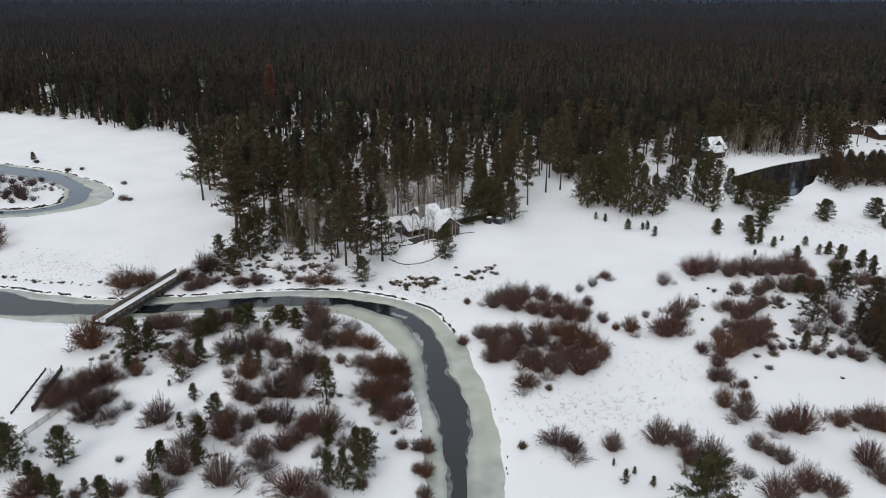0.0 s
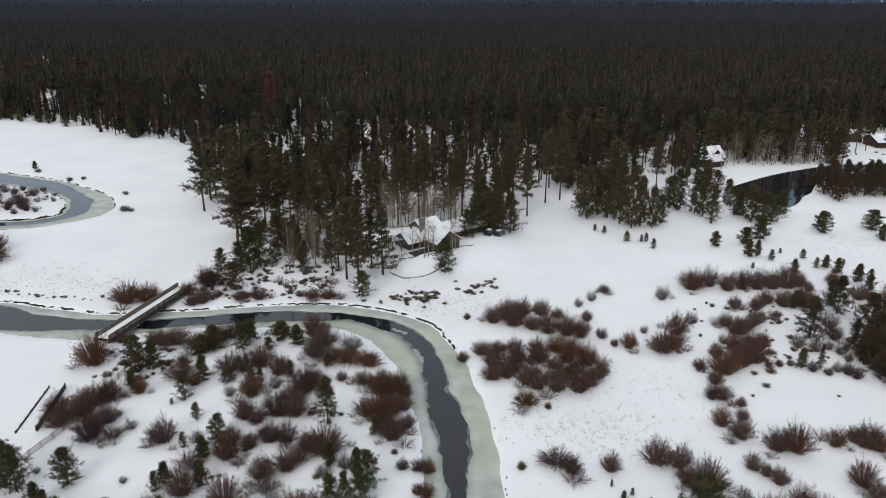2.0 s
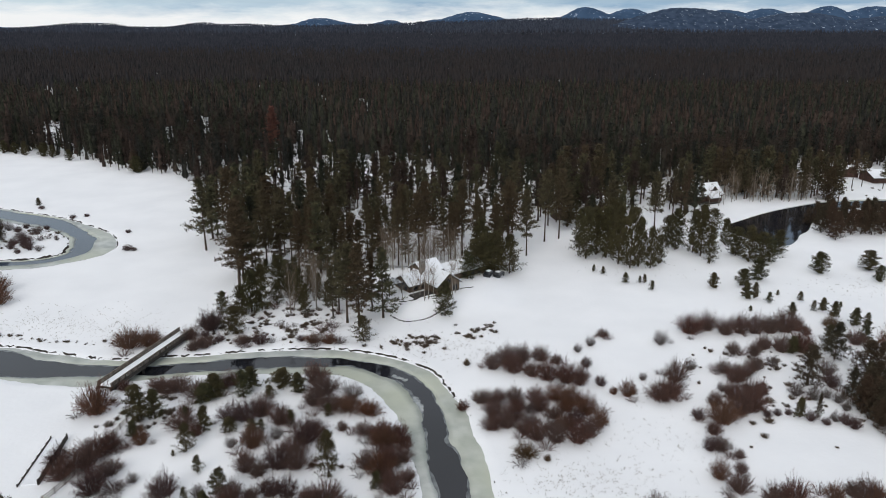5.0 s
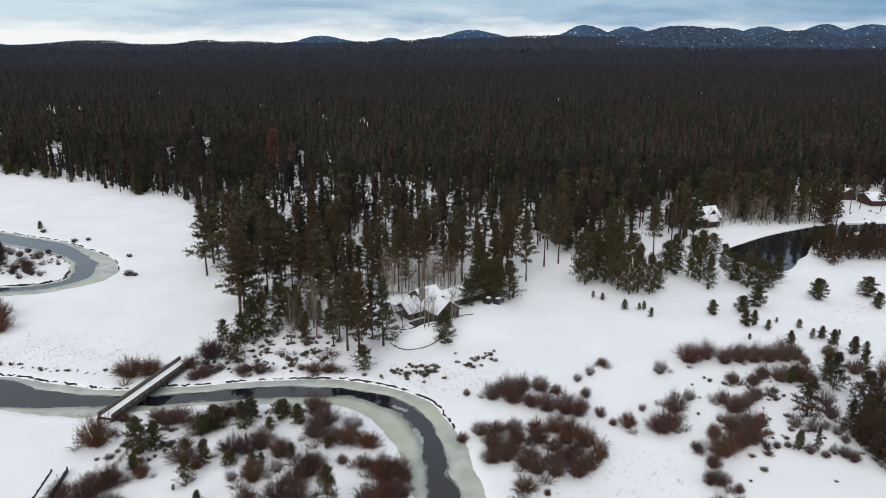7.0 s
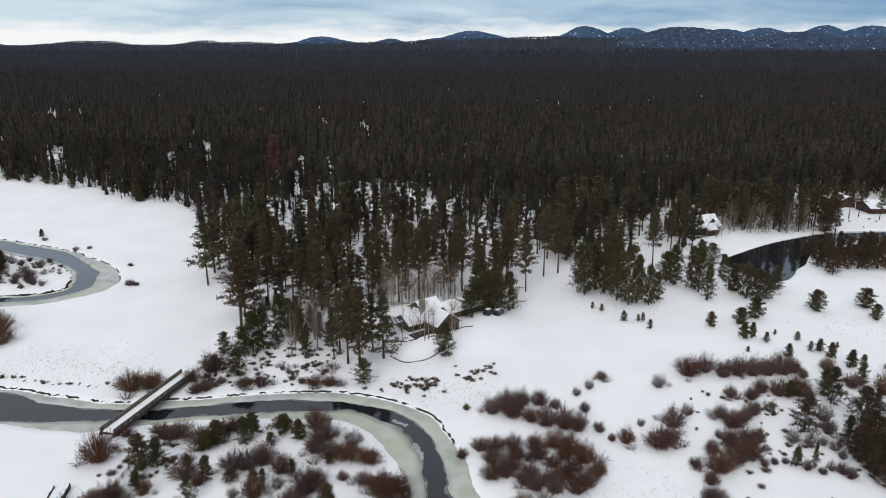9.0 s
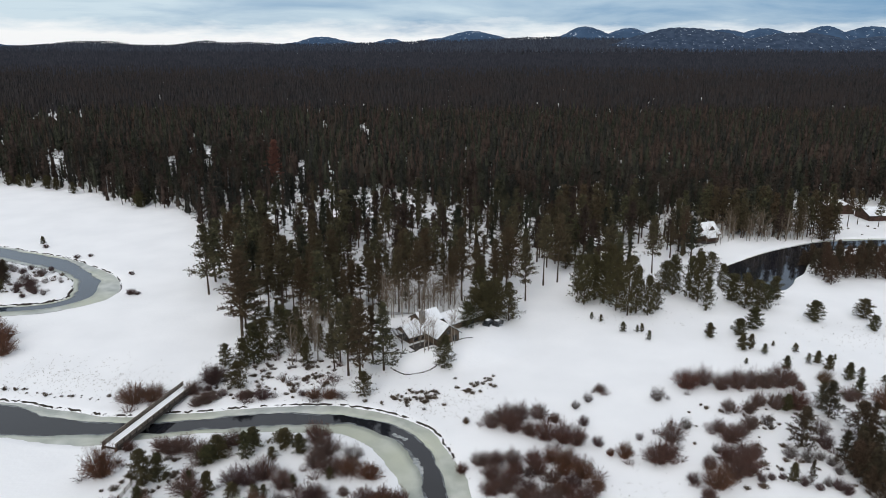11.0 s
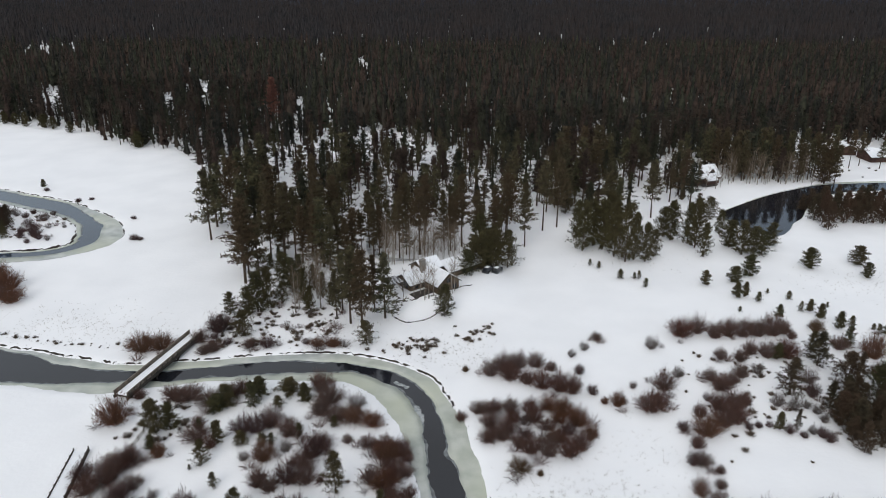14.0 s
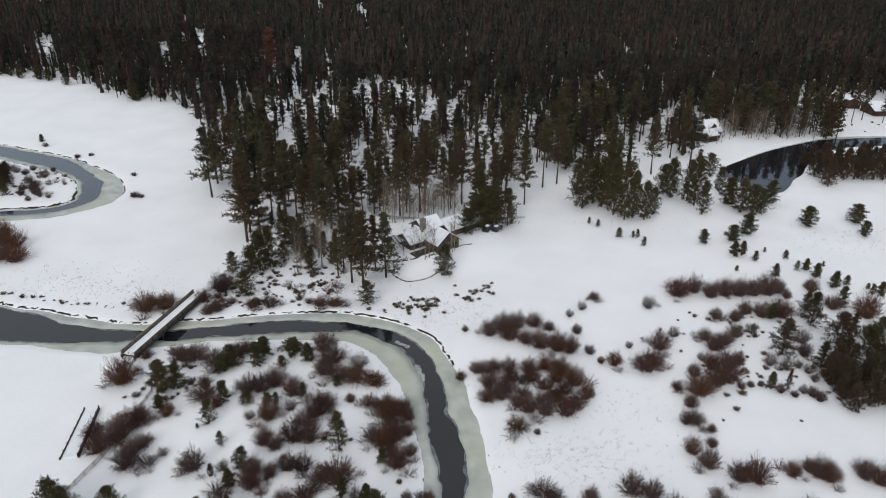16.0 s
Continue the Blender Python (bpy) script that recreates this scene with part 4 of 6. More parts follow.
brush += [(rng.uniform(-158, -135), rng.uniform(226, 258), rng.uniform(1.0, 2.2)) for _ in range(30)]
brush += [(x + rng.normal(0, 0.5), np.interp(x, [-114, -103, -92, -81], [158.3, 155.6, 152.8, 152.0]) + rng.normal(0, 0.6), rng.uniform(0.35, 0.9)) for x in np.arange(-114, -76, 0.9)]
brush += [(rng.normal(a, 1.3), rng.normal(b, 0.8), rng.uniform(0.7, 1.5)) for a, b in ((-11.8, 153.3), (-7.6, 155), (-4.7, 152), (-1.2, 155.2), (-3, 153), (6.7, 156.5), (9.7, 159.5), (11.3, 162.6)) for _ in range(9)]
brush += [(rng.uniform(-60, -28), rng.uniform(151.5, 178), rng.uniform(0.7, 1.8)) for _ in range(130)]
brush += [(rng.uniform(50, 92), rng.uniform(108, 150), rng.uniform(0.6, 1.6)) for _ in range(50)]
brush += [(rng.uniform(178, 240), rng.uniform(300, 325), rng.uniform(0.8, 2.2)) for _ in range(40)]
brush = [b for b in brush if height_at(b[0], b[1]) > -0.2]
for x, y, w in brush[::3][:280]:
    plant(SAGES, x, y, w * 0.55, 0.6, 1.15)
low_brush = [b for k, b in enumerate(brush) if k % 3 == 1 or k >= 840]

# ---- young pines: x, y, height ----
PINES = []
PINES.append([(46.6, 204.1, 2.4), (49.0, 201.9, 2.5), (53.7, 193.5, 3.4), (58.0, 193.5, 2.4), (59.4, 193.5, 2.9), (59.8, 187.5, 3.1), (84.2, 181.1, 5.0),
              (86.9, 181.9, 4.7), (89.2, 178.2, 3.2), (94.1, 183.7, 1.7), (98.3, 179.3, 2.9), (81.6, 172.0, 1.8), (90.8, 168.7, 4.0), (98.5, 172.3, 3.1), (100.7, 172.0, 3.9), (101.6, 168.0, 4.5),
              (106.9, 174.7, 1.8), (103.7, 162.4, 5.1), (107.7, 163.6, 3.2), (112.4, 161.7, 2.0), (111.9, 158.7, 3.4), (113.7, 158.1, 4.3)])
PINES.append([(142.2, 251.0, 7.2), (149.5, 258.1, 6.9), (153.4, 254.9, 8.2), (158.8, 254.9, 9.9), (164.2, 254.9, 9.9), (156.2, 264.8, 6.0), (167.4, 264.8, 7.0), (174.2, 264.8, 7.0), (172, 252, 10), (177, 248, 10)])
PINES.append([(90.3, 149.9, 6.2), (101.2, 153.4, 5.7), (80.6, 146.6, 4.5), (95.5, 131, 8.5), (99, 134, 9), (102, 128, 9)])
PINES.append([(-171.0, 288.0, 3.5), (-157.8, 236.7, 8.7), (-166.6, 246.6, 8.9), (-166.3, 242.5, 10.0), (-160.7, 361.3, 11.7)])
pond_row = random.Random(3)
PINES.append([(pond_row.uniform(141, 186), pond_row.uniform(245, 266), pond_row.uniform(6, 11)) for _ in range(26)])
PINES.append([(-155, 230, 7.5), (-152, 227, 6.5), (-159, 233, 8.5), (-157, 238, 9), (-163, 236, 8)])
# pines of the willow thickets and the bank: x, y, width, height
SAPLINGS = [(-58.2, 117.6, 4.7, 7.6), (-55.3, 118.5, 3.3, 6.3), (-56.6, 111.8, 2, 3.5), (-45.4, 107.6, 2.6, 5.6), (-44.4, 114.4, 2.1, 5), (-46.7, 118.4, 0.9, 1.9), (-41.4, 101.4, 1.7, 3.2), (-40.8, 93.4, 1.4, 2.8), (-37, 91.3, 2, 3.5), (-35.7, 95.1, 2.6, 5.1), (-46.1, 126.5, 3.7, 5.3), (-49.3, 118.1, 1.4, 2.8), (-47.6, 124.6, 3.4, 4), (-40.5, 126.7, 3.2, 5.9), (-40.2, 131.1, 3.8, 4.4), (-33.7, 131.7, 4.8, 3.7), (-29.8, 128.7, 2.8, 4.2), (-35.1, 126.5, 2.2, 2.7), (-22.1, 119.4, 1.4, 2.8), (-39.7, 114, 2.7, 2.8), (-35.3, 113.4, 2.5, 2.8), (-33.7, 113.8, 1.6, 2.7), (-28.7, 116.5, 1.6, 3.1), (-19.1, 100.3, 3.4, 8.7)]
SAPLINGS += [(-10.8, 96.9, 2, 3.3), (88.8, 143.8, 5.7, 8.9), (76.7, 131.7, 5.6, 9.1), (72.3, 118.8, 1.4, 5.1), (68.7, 118.8, 1.7, 4.2), (91.5, 135.8, 6.5, 8.2), (96, 138.7, 3.2, 6.6), (-47.3, 106.2, 0.7, 1.2), (-63.5, 84, 3.6, 8), (-61.1, 83.1, 3.4, 7.5), (-54.5, 84.6, 3.2, 6.2), (-56.7, 80, 2.3, 3.8), (-54.2, 78.1, 1.7, 4.2), (-51.4, 76.4, 1.9, 4.2), (-48.5, 78.5, 1.2, 2.3), (-45.2, 76.5, 2.4, 4.1), (-41.2, 83.1, 1.8, 3.4), (-40.5, 84.9, 1.8, 3.6), (-37.7, 76.4, 1.9, 4.5), (-35.1, 84.4, 2.4, 4.3), (-15.6, 80.1, 2.6, 5.1), (-13.4, 78.8, 2, 6.6), (-11.4, 78.9, 2.6, 7.1), (-12.7, 87.1, 2.2, 4.4)]
SAPLINGS += [(-10.8, 83.7, 2.9, 6.4), (-17.2, 89, 2, 4.1), (24.5, 84.1, 0.5, 1.3), (25.2, 80.1, 1.1, 2.4), (27, 82.2, 0.6, 1.3), (28.9, 79.6, 0.8, 1.7), (33.5, 73.1, 7.7, 9.9), (-50.8, 157.5, 4.7, 7), (-57.6, 170, 3.7, 6.2), (-50.5, 171.4, 6.2, 11.5), (-48.2, 173.4, 5.4, 12), (-47, 188.6, 6.4, 10), (-44.4, 187.4, 5.2, 9), (-39.1, 177.7, 2.9, 10), (-36, 170.5, 2.8, 8), (-19.1, 153.7, 3.9, 6.4), (0.6, 168.1, 4.7, 9.2), (-37.2, 173, 1.6, 5.1), (-52.5, 207, 2.4, 5), (-54, 202, 2.2, 4.5), (-41, 182, 2.4, 6), (-43, 183, 2.6, 7), (-34, 180, 2.4, 8), (-31, 175, 2.4, 7), (-45, 177, 3, 6), (-37.5, 185, 3, 8), (-52.5, 169.5, 4, 8), (-42.5, 190, 4.4, 9)]
# beside the lodge, in the grove, before the pond and singly on the meadow
SAPLINGS += [(9.5, 195.2, 7.0, 10.5), (12.6, 197, 6.4, 12), (15.6, 199.5, 6, 12.5), (7.2, 190.5, 4.6, 8), (11.7, 207.2, 8.2, 15.5), (16.4, 210, 7.4, 11), (20.4, 202.3, 6.1, 12.3), (14.2, 203.6, 5.6, 12), (46.5, 216.5, 6.4, 16.6), (50.8, 221, 6.5, 15.6), (53.5, 218, 6.5, 16.6), (55.8, 211.2, 7, 18.5), (58.5, 207.1, 6.6, 19),
              (61.7, 208.9, 5.1, 15.6), (64.9, 207.1, 4.7, 12.9), (68.8, 211.3, 3.7, 9.4), (56.7, 224.2, 7, 17.6), (46.4, 226.8, 5.1, 13.7), (78.8, 226.5, 7.6, 13.9), (77.1, 229.7, 5.2, 10.8), (84.9, 219.3, 6.9, 17), (83.7, 223.3, 5.8, 14.5), (85.1, 211.4, 3.7, 11.3),
              (100.3, 249.1, 5.1, 8.3), (97.8, 232, 4.4, 9.2), (96.6, 219.8, 6.1, 9), (98.3, 213.4, 5.6, 11.4), (101.5, 212, 6.3, 10.2), (104.9, 213.5, 4.9, 8.1), (111.4, 221.5, 5, 8.1), (115.2, 202.5, 5.2, 6.3), (132, 204.8, 5.6, 6), (129.3, 194.9, 3.3, 4.7), (93.7, 195.9, 4.9, 6.4),
              (87.6, 191.4, 4.4, 4.8), (78.2, 189.7, 2.9, 4.4), (139.2, 237.4, 5.3, 10.4), (138.9, 247.5, 5.1, 10.2), (140.6, 244.5, 5.4, 12.2), (145.4, 245.7, 5.5, 11.9), (148.4, 244.6, 5.5, 12.2), (152.5, 245.2, 5.5, 11.7), (155.7, 244, 5.4, 11.6), (159.6, 244.6, 5.5, 11.9),
              (162.8, 244.1, 5.4, 11.6), (167.5, 246, 5.5, 11.5), (172, 244.5, 5.5, 11.6)]
# along the far edge of the meadow
SAPLINGS += [(-263.6, 418.5, 4.8, 7.1), (-256.1, 416.8, 4.4, 6.3), (-246.2, 410.1, 4.0, 8.3), (-233.7, 406.9, 6.0, 7.6), (-226.7, 403.7, 4.6, 6.8), (-212.0, 394.3, 4.5, 6.0), (-159.2, 359.0, 6.5, 8.0), (-251.8, 431.3, 3.2, 5.1)]
for x, y, w, h in SAPLINGS:
    w *= 1.16 if w < 7 and y < 135 else 1.06 if w < 7 else 1.0
    if h > 4 and w / h > 0.7 and y > 180:
        ob, wide, tall = ROUND, 6.3, 9.6
    elif w > 7:
        ob, wide, tall = BROAD, 5.8, 10
    elif h > 5.0:
        ob, wide, tall = picker.choice(BROWN_BUSHY if (x > 60 and y < 160) or (x > 135 and y > 230) else BUSHY), 5.2, 10
    else:
        ob, wide, tall = picker.choice(YOUNGS if h > 3.4 else SMALL_PINES), 3.8, 6
    m = pose(x, y, height_at(x, y) - 0.05, 0, 0, picker.uniform(0, 360))
    copy_thing(ob, m @ Matrix.Diagonal((w / wide, w / wide, h / tall, 1)))
for rows in PINES:
    for x, y, h in rows:
        if h < 5.2:
            plant(YOUNGS if h > 3.4 else SMALL_PINES, x, y, h * 0.95, 6.0)
        else:
            plant(BUSHY if y < 232 else FAR_BUSHY, x, y, h * 0.92, 10, 1.12 if y < 225 else 0.85)

# ---- forest ----
FRONT = [(-4000, 470), (-400, 445), (-262, 421), (-237, 411), (-200, 394), (-178, 367), (-155, 361), (-137, 351), (-121, 335), (-111, 309), (-81, 236), (-66, 208), (-57, 196), (-46, 189), (-34, 178),
         (-22, 179), (-17, 203), (8, 206), (14, 203), (24, 226), (30, 248), (42, 250), (46, 226), (62, 226), (66, 238), (74, 254), (86, 258), (92, 262), (101, 262), (104, 300), (110, 318), (127, 316), (132, 301), (150, 296),
         (166, 303), (170, 360), (222, 362), (232, 330), (400, 335), (4000, 360)]
OPEN = [(-2, 194, 16, 19), (-63, 352, 9, 20), (-26, 366, 9, 20), (-43, 372, 5, 22), (-63, 395, 5, 12), (-8, 296, 4, 13), (-48, 300, 5, 14), (10, 350, 6, 18), (86, 372, 7, 14), (130, 400, 8, 12), (62, 272, 6, 6), (45, 252, 6, 10), (80, 262, 7, 11), (-91, 312, 6, 14), (-23, 262, 4, 20)]
OPEN += [(-99.5, 405, 5, 12), (-186, 540, 13, 42), (-285, 508, 12, 32), (-435, 790, 22, 62), (238, 427, 7, 14), (171, 460, 18, 6), (32, 390, 5, 12), (39, 300, 4, 12), (30, 264, 5, 14), (118, 306, 13, 13), (209, 352, 26, 11), (-68, 262, 5, 14), (4, 326, 5, 16), (-82, 669, 20, 25), (-1382, 3420, 110, 60), (-65, 1790, 26, 40), (64, 397, 5, 14)]
# long narrow gaps running out from the meadow: x and y of the far end, half width
LANES = [(-471, 856, 4.5), (-442, 864, 3.0), (-296, 532, 5.0), (-198, 507, 2.8), (-172, 512, 3.2), (-99, 489, 3.2), (-86, 740, 3.2), (-131, 782, 2.8)]

# stands so open that the snow shows between the trunks: middle, half axes, share kept
SPARSE = [(-40, 345, 44, 26, 0.42), (112, 330, 16, 14, 0.5), (-95, 330, 12, 24, 0.5)]


def in_forest(x, y):
    ok = y > np.interp(x, [a for a, b in FRONT], [b for a, b in FRONT])
    for cx, cy, rx, ry in OPEN:
        ok &= ((x - cx) / rx) ** 2 + ((y - cy) / ry) ** 2 > 1
    for cx, cy, half in LANES:
        far = math.hypot(cx, cy)
        along, across = (x * cx + y * cy) / far, (x * cy - y * cx) / far
        ok &= (np.abs(across) > half) | (along > far + 4) | (along < far * 0.82)
    return ok & ~inside(x, y, pond_edge)


def stand(rng, y0, y1, cell, thin, half=0.70, margin=70):
    """Trees on a shaken grid between two distances, thinned in patches."""
    ys = np.arange(y0, y1, cell)
    pts = []
    for y in ys:
        w = half * y + margin
        xs = np.arange(-w, w, cell)
        pts.append(np.stack([xs + rng.uniform(-0.48, 0.48, len(xs)) * cell, y + rng.uniform(-0.48, 0.48, len(xs)) * cell], 1))
    p = np.vstack(pts)
    keep = in_forest(p[:, 0], p[:, 1]) & (rng.uniform(-1, 1, len(p)) + field(p[:, 0], p[:, 1], 45, 3) * 0.7 > thin - 0.12 * (p[:, 0] > 38))
    for cx, cy, rx, ry, share in SPARSE:
        keep &= (((p[:, 0] - cx) / rx) ** 2 + ((p[:, 1] - cy) / ry) ** 2 > 1) | (rng.uniform(0, 1, len(p)) < share)
    return p[keep]


def woods(name, label, rng, pts, shapes, tops, lo, hi, mats):
    """Many trees joined into one mesh; each takes one of the tones before the bark."""
    z = ground_height(pts[:, 0], pts[:, 1]) + np.where(pts[:, 1] > 4100, rise(pts[:, 0], pts[:, 1]), 0)
    pick = rng.integers(0, len(shapes), len(pts))
    vs, fs, ms, base = [], [], [], 0
    for k, (v, f, slot) in enumerate(shapes):
        sel = np.where(pick == k)[0]
        n = len(sel)
        if not n:
            continue
        s = rng.uniform(lo, hi, n) / tops
        wd = s * rng.uniform(0.8, 1.2, n)
        a = rng.uniform(0, 6.28, n)
        c, d = np.cos(a), np.sin(a)
        out = np.empty((n, len(v), 3), dtype=np.float32)
        out[:, :, 0] = (v[None, :, 0] * c[:, None] - v[None, :, 1] * d[:, None]) * wd[:, None] + pts[sel, 0][:, None]
        out[:, :, 1] = (v[None, :, 0] * d[:, None] + v[None, :, 1] * c[:, None]) * wd[:, None] + pts[sel, 1][:, None]
        out[:, :, 2] = v[None, :, 2] * s[:, None] + z[sel][:, None]
        vs.append(out.reshape(-1, 3))
        fs.append((f[None] + (np.arange(n) * len(v))[:, None, None] + base).reshape(-1, 3))
        if BARK in mats:
            tone = np.random.default_rng(n).integers(0, len(mats) - 1, (n, 1))
            ms.append(np.where(slot[None] == 1, len(mats) - 1, tone).ravel())
        else:
            ms.append(np.tile(slot, n))
        base += n * len(v)
    me = tri_mesh(name, np.vstack(vs), np.vstack(fs), mats, np.concatenate(ms))
    return tagged(new(name, me), label, "brush" if name in ("low_brush", "willow_sprigs") else "forest", kind="stuff")


def joined_tree(seed, top, base, radius, layers, boughs, clumps, per, length, width, sides, taper, core=1.0):
    rng = np.random.default_rng(seed)
    pieces, slots = [], []
    if sides:
        t = stem(rng, top * 0.9, 0.016 * top, sides, 2, 0.0)
        pieces.append(t)
        slots.append(np.ones(len(t[1]), dtype=int))
    crowns = [skirts(rng, top, base, radius * core, layers, 3 if layers > 5 else 2, taper)]
    if boughs:
        crowns.append(crown(rng, top, base, radius, boughs, clumps, per, length, width, taper))
    c = joined(*crowns)
    pieces.append(c)
    slots.append(np.zeros(len(c[1]), dtype=int))
    v, f = joined(*pieces)
    return v, f, np.concatenate(slots)


rng = np.random.default_rng(21)
near = np.vstack([stand(rng, 170, 330, 6.4, -0.44), stand(rng, 330, 400, 6.0, -0.82)])
near = near[np.argsort(near[:, 1] + 0.25 * np.abs(near[:, 0]) + rng.uniform(-12, 12, len(near)))]
single, next_trees, rest = near[:75], near[75:330], near[330:]
WOOD_FRONT = (-72, -8, 150, 213)
for x, y in single:
    if WOOD_FRONT[0] < x < WOOD_FRONT[1] and WOOD_FRONT[2] < y < WOOD_FRONT[3]:
        continue
    plant(TALL if y < 232 else FAR_PINES, x, y, picker.choice((7, 11, 15, 19, 21)) + picker.uniform(-2, 4), 22, picker.uniform(0.85, 1.3))
# the pines at the wood's front: x, y, width, height, form
LEADERS = [(-80.1, 225.9, 10.8, 24.5, 2), (-58.8, 190.1, 13.0, 25.5, 2), (-66.3, 238.8, 8.2, 26, 0), (-62.5, 241.8, 9.1, 22, 3), (-50.7, 207.7, 9.1, 25.5, 0), (-47.6, 209.6, 7.4, 23.5, 3), (-37.3, 202.4, 10.5, 22.5, 4),
           (-28.8, 207.9, 7.7, 17.6, 1), (-24.3, 164.7, 8.2, 21.4, 0), (-21, 162.5, 9.2, 21.6, 1), (-15.4, 167.6, 8.6, 19, 4), (-33.4, 206.5, 7.3, 20, 0), (-14, 209.8, 6.6, 21, 3), (-74.3, 237, 11.5, 26, 2),
           (-11.9, 212.7, 4.8, 12.5, 1), (-42.5, 212, 6.5, 21, 1), (-56, 211, 7, 24, 1), (-69.5, 229, 8, 22, 4), (-22.5, 211.5, 6, 18, 1), (-59.5, 196.5, 9, 25.5, 0), (-61.5, 200, 8, 23, 4), (-55.5, 193.5, 8, 19, 4), (-39.8, 204, 8, 20, 4), (-34.8, 199.5, 7.5, 18.5, 4), (-30.5, 203, 7, 16, 4), (-51.5, 211, 8, 22, 4), (-27.5, 172.5, 6, 17, 1),
           (-25, 178, 6.5, 16.5, 4), (-18.6, 171.5, 5.6, 16.5, 1), (-28.5, 168.5, 4.6, 14, 1), (-44.5, 205.5, 7, 19, 1), (27.6, 219.9, 7.3, 22, 0), (6.4, 220.2, 7.7, 25, 3), (2.5, 216.2, 4.9, 19, 1), (35.8, 236.1, 8.1, 25, 3), (41.4, 239.6, 7.4, 25, 0), (18.1, 229.3, 6.9, 18.8, 1), (25.5, 246.7, 9.6, 26, 2)]
WIDTHS = (7.2, 6.6, 8.7, 6.9, 7.7)
for x, y, w, h, k in LEADERS:
    plant([(TALL if y < 232 else FAR_PINES)[k]], x, y, h, 22, w / (WIDTHS[k] * h / 22))
FRONT_PINES = [(-111.6, 306.1, 20.4, 2), (-176.4, 363.7, 27.0, 2), (78.6, 250.2, 22, 0), (97.0, 252, 9, 4), (73, 300, 21, 1), (66, 292, 20, 4), (58, 288, 22, 2), (52, 282, 19, 4), (62, 305, 23, 0), (70, 312, 22, 4), (79, 296, 20, 2), (50, 297, 22, 1), (56, 314, 21, 4)]
FRONT_PINES += [(44, 262, 18, 1), (49, 260, 16, 4), (40, 257, 20, 0), (53, 268, 17, 2), (47, 255, 14, 4), (31, 250, 17, 1)]
cluster = random.Random(5)
thick = [(cluster.uniform(82, 100), cluster.uniform(111, 127), cluster.uniform(6.5, 9)) for _ in range(30)]
thick += [(83, 117, 9), (86.5, 113.5, 8.5), (81.5, 115, 6), (89, 119, 9), (82, 121, 8), (92, 112, 8)]
for x, y, h in thick:
    plant(BROWN_BUSHY, x, y, h, 10, cluster.uniform(0.85, 1.1))
FRONT_PINES += [(105.5, 288, 13, 1), (103.0, 290, 15, 0)]
FRONT_PINES += [(106, 296, 15, 1), (104, 301, 18, 0), (129, 300, 16, 1), (131, 307, 18, 2), (111, 313, 19, 0), (121, 315, 20, 2), (102, 288, 14, 4)]
FRONT_PINES += [(192, 322, 18, 3), (199, 326, 16, 3), (188, 330, 19, 0), (206, 321, 14, 3), (178, 312, 17, 1)]
shore = random.Random(9)
FRONT_PINES += [(shore.uniform(126, 174), shore.uniform(297, 312), shore.uniform(13, 20), shore.choice((0, 1, 2, 4))) for _ in range(24)]
FRONT_PINES += [(shore.uniform(122, 172), shore.uniform(303, 322), shore.uniform(15, 22), shore.choice((0, 1, 3))) for _ in range(15)]
FRONT_PINES += [(108.5, 287, 12, 1)]
FRONT_PINES += [(shore.uniform(-88, -16), shore.uniform(236, 300), shore.uniform(15, 25), shore.choice((0, 1, 2, 3, 4))) for _ in range(16)]
FRONT_PINES = [row for row in FRONT_PINES if in_forest(np.array([row[0]]), np.array([row[1]]))[0] or row[0] > 0]
for x, y, h, k in FRONT_PINES:
    plant([(TALL if y < 232 else FAR_PINES)[k]], x, y, h, 22, 1.6 if k == 4 and y > 140 else 1.35 if y < 140 else (1.5 if k < 2 else 1.25) if y < 240 else 1.1)
plant([RUST], -101.0, 415.0, 28, 22, 1.35)

MID = [joined_tree(500 + k, 20, b, r * 1.4, 6, 26, 2, 6, 1.0, 0.26, 4, tp + 0.1, 0.42) for k, (b, r, tp) in enumerate([(3, 3.2, 0.85), (3.5, 2.8, 0.95), (2, 3.7, 0.8), (5, 2.7, 0.8), (1.2, 3.4, 1.0)])]
NEXT = [joined_tree(510 + k, 20, b, r * 1.35, 6, 36, 4, 10, 0.70, 0.22, 5, tp + 0.1, 0.25) for k, (b, r, tp) in enumerate([(6.5, 3.5, 0.8), (5, 3.1, 0.95), (5, 4.2, 0.7), (8.5, 3.3, 0.8), (1.5, 3.7, 0.95)])]
next_trees = next_trees[~((next_trees[:, 0] > WOOD_FRONT[0]) & (next_trees[:, 0] < WOOD_FRONT[1]) & (next_trees[:, 1] < WOOD_FRONT[3]))]
woods("near_forest", "dark pines with bare lower trunks among snow", rng, next_trees, NEXT, 20, 6, 23, [NEAR_WOODS, NEAR_WOODS, RUSTY_WOODS, GREEN_WOODS, BARK])
side = stand(rng, 400, 500, 6.2, -0.94)
rest = np.vstack([rest, side[side[:, 0] < -105]])
woods("forest_trees", "dense dark pine forest standing in snow", rng, rest, MID, 20, 9, 22, [WOODS, GREEN_WOODS, RUSTY_WOODS, BLACK_WOODS, BARK])
FAR = [joined_tree(520 + k, 20, b, r * 1.85, 4, 10, 1, 3, 1.3, 0.24, 3, tp + 0.3, 0.8) for k, (b, r, tp) in enumerate([(3, 2.7, 0.85), (3.5, 2.4, 0.95), (2, 3.0, 0.9), (4.5, 2.4, 0.8), (2.5, 2.2, 1.0)])]
back = stand(rng, 400, 800, 6.4, -1.05)
back = back[(back[:, 0] > -105) | (back[:, 1] > 500)]
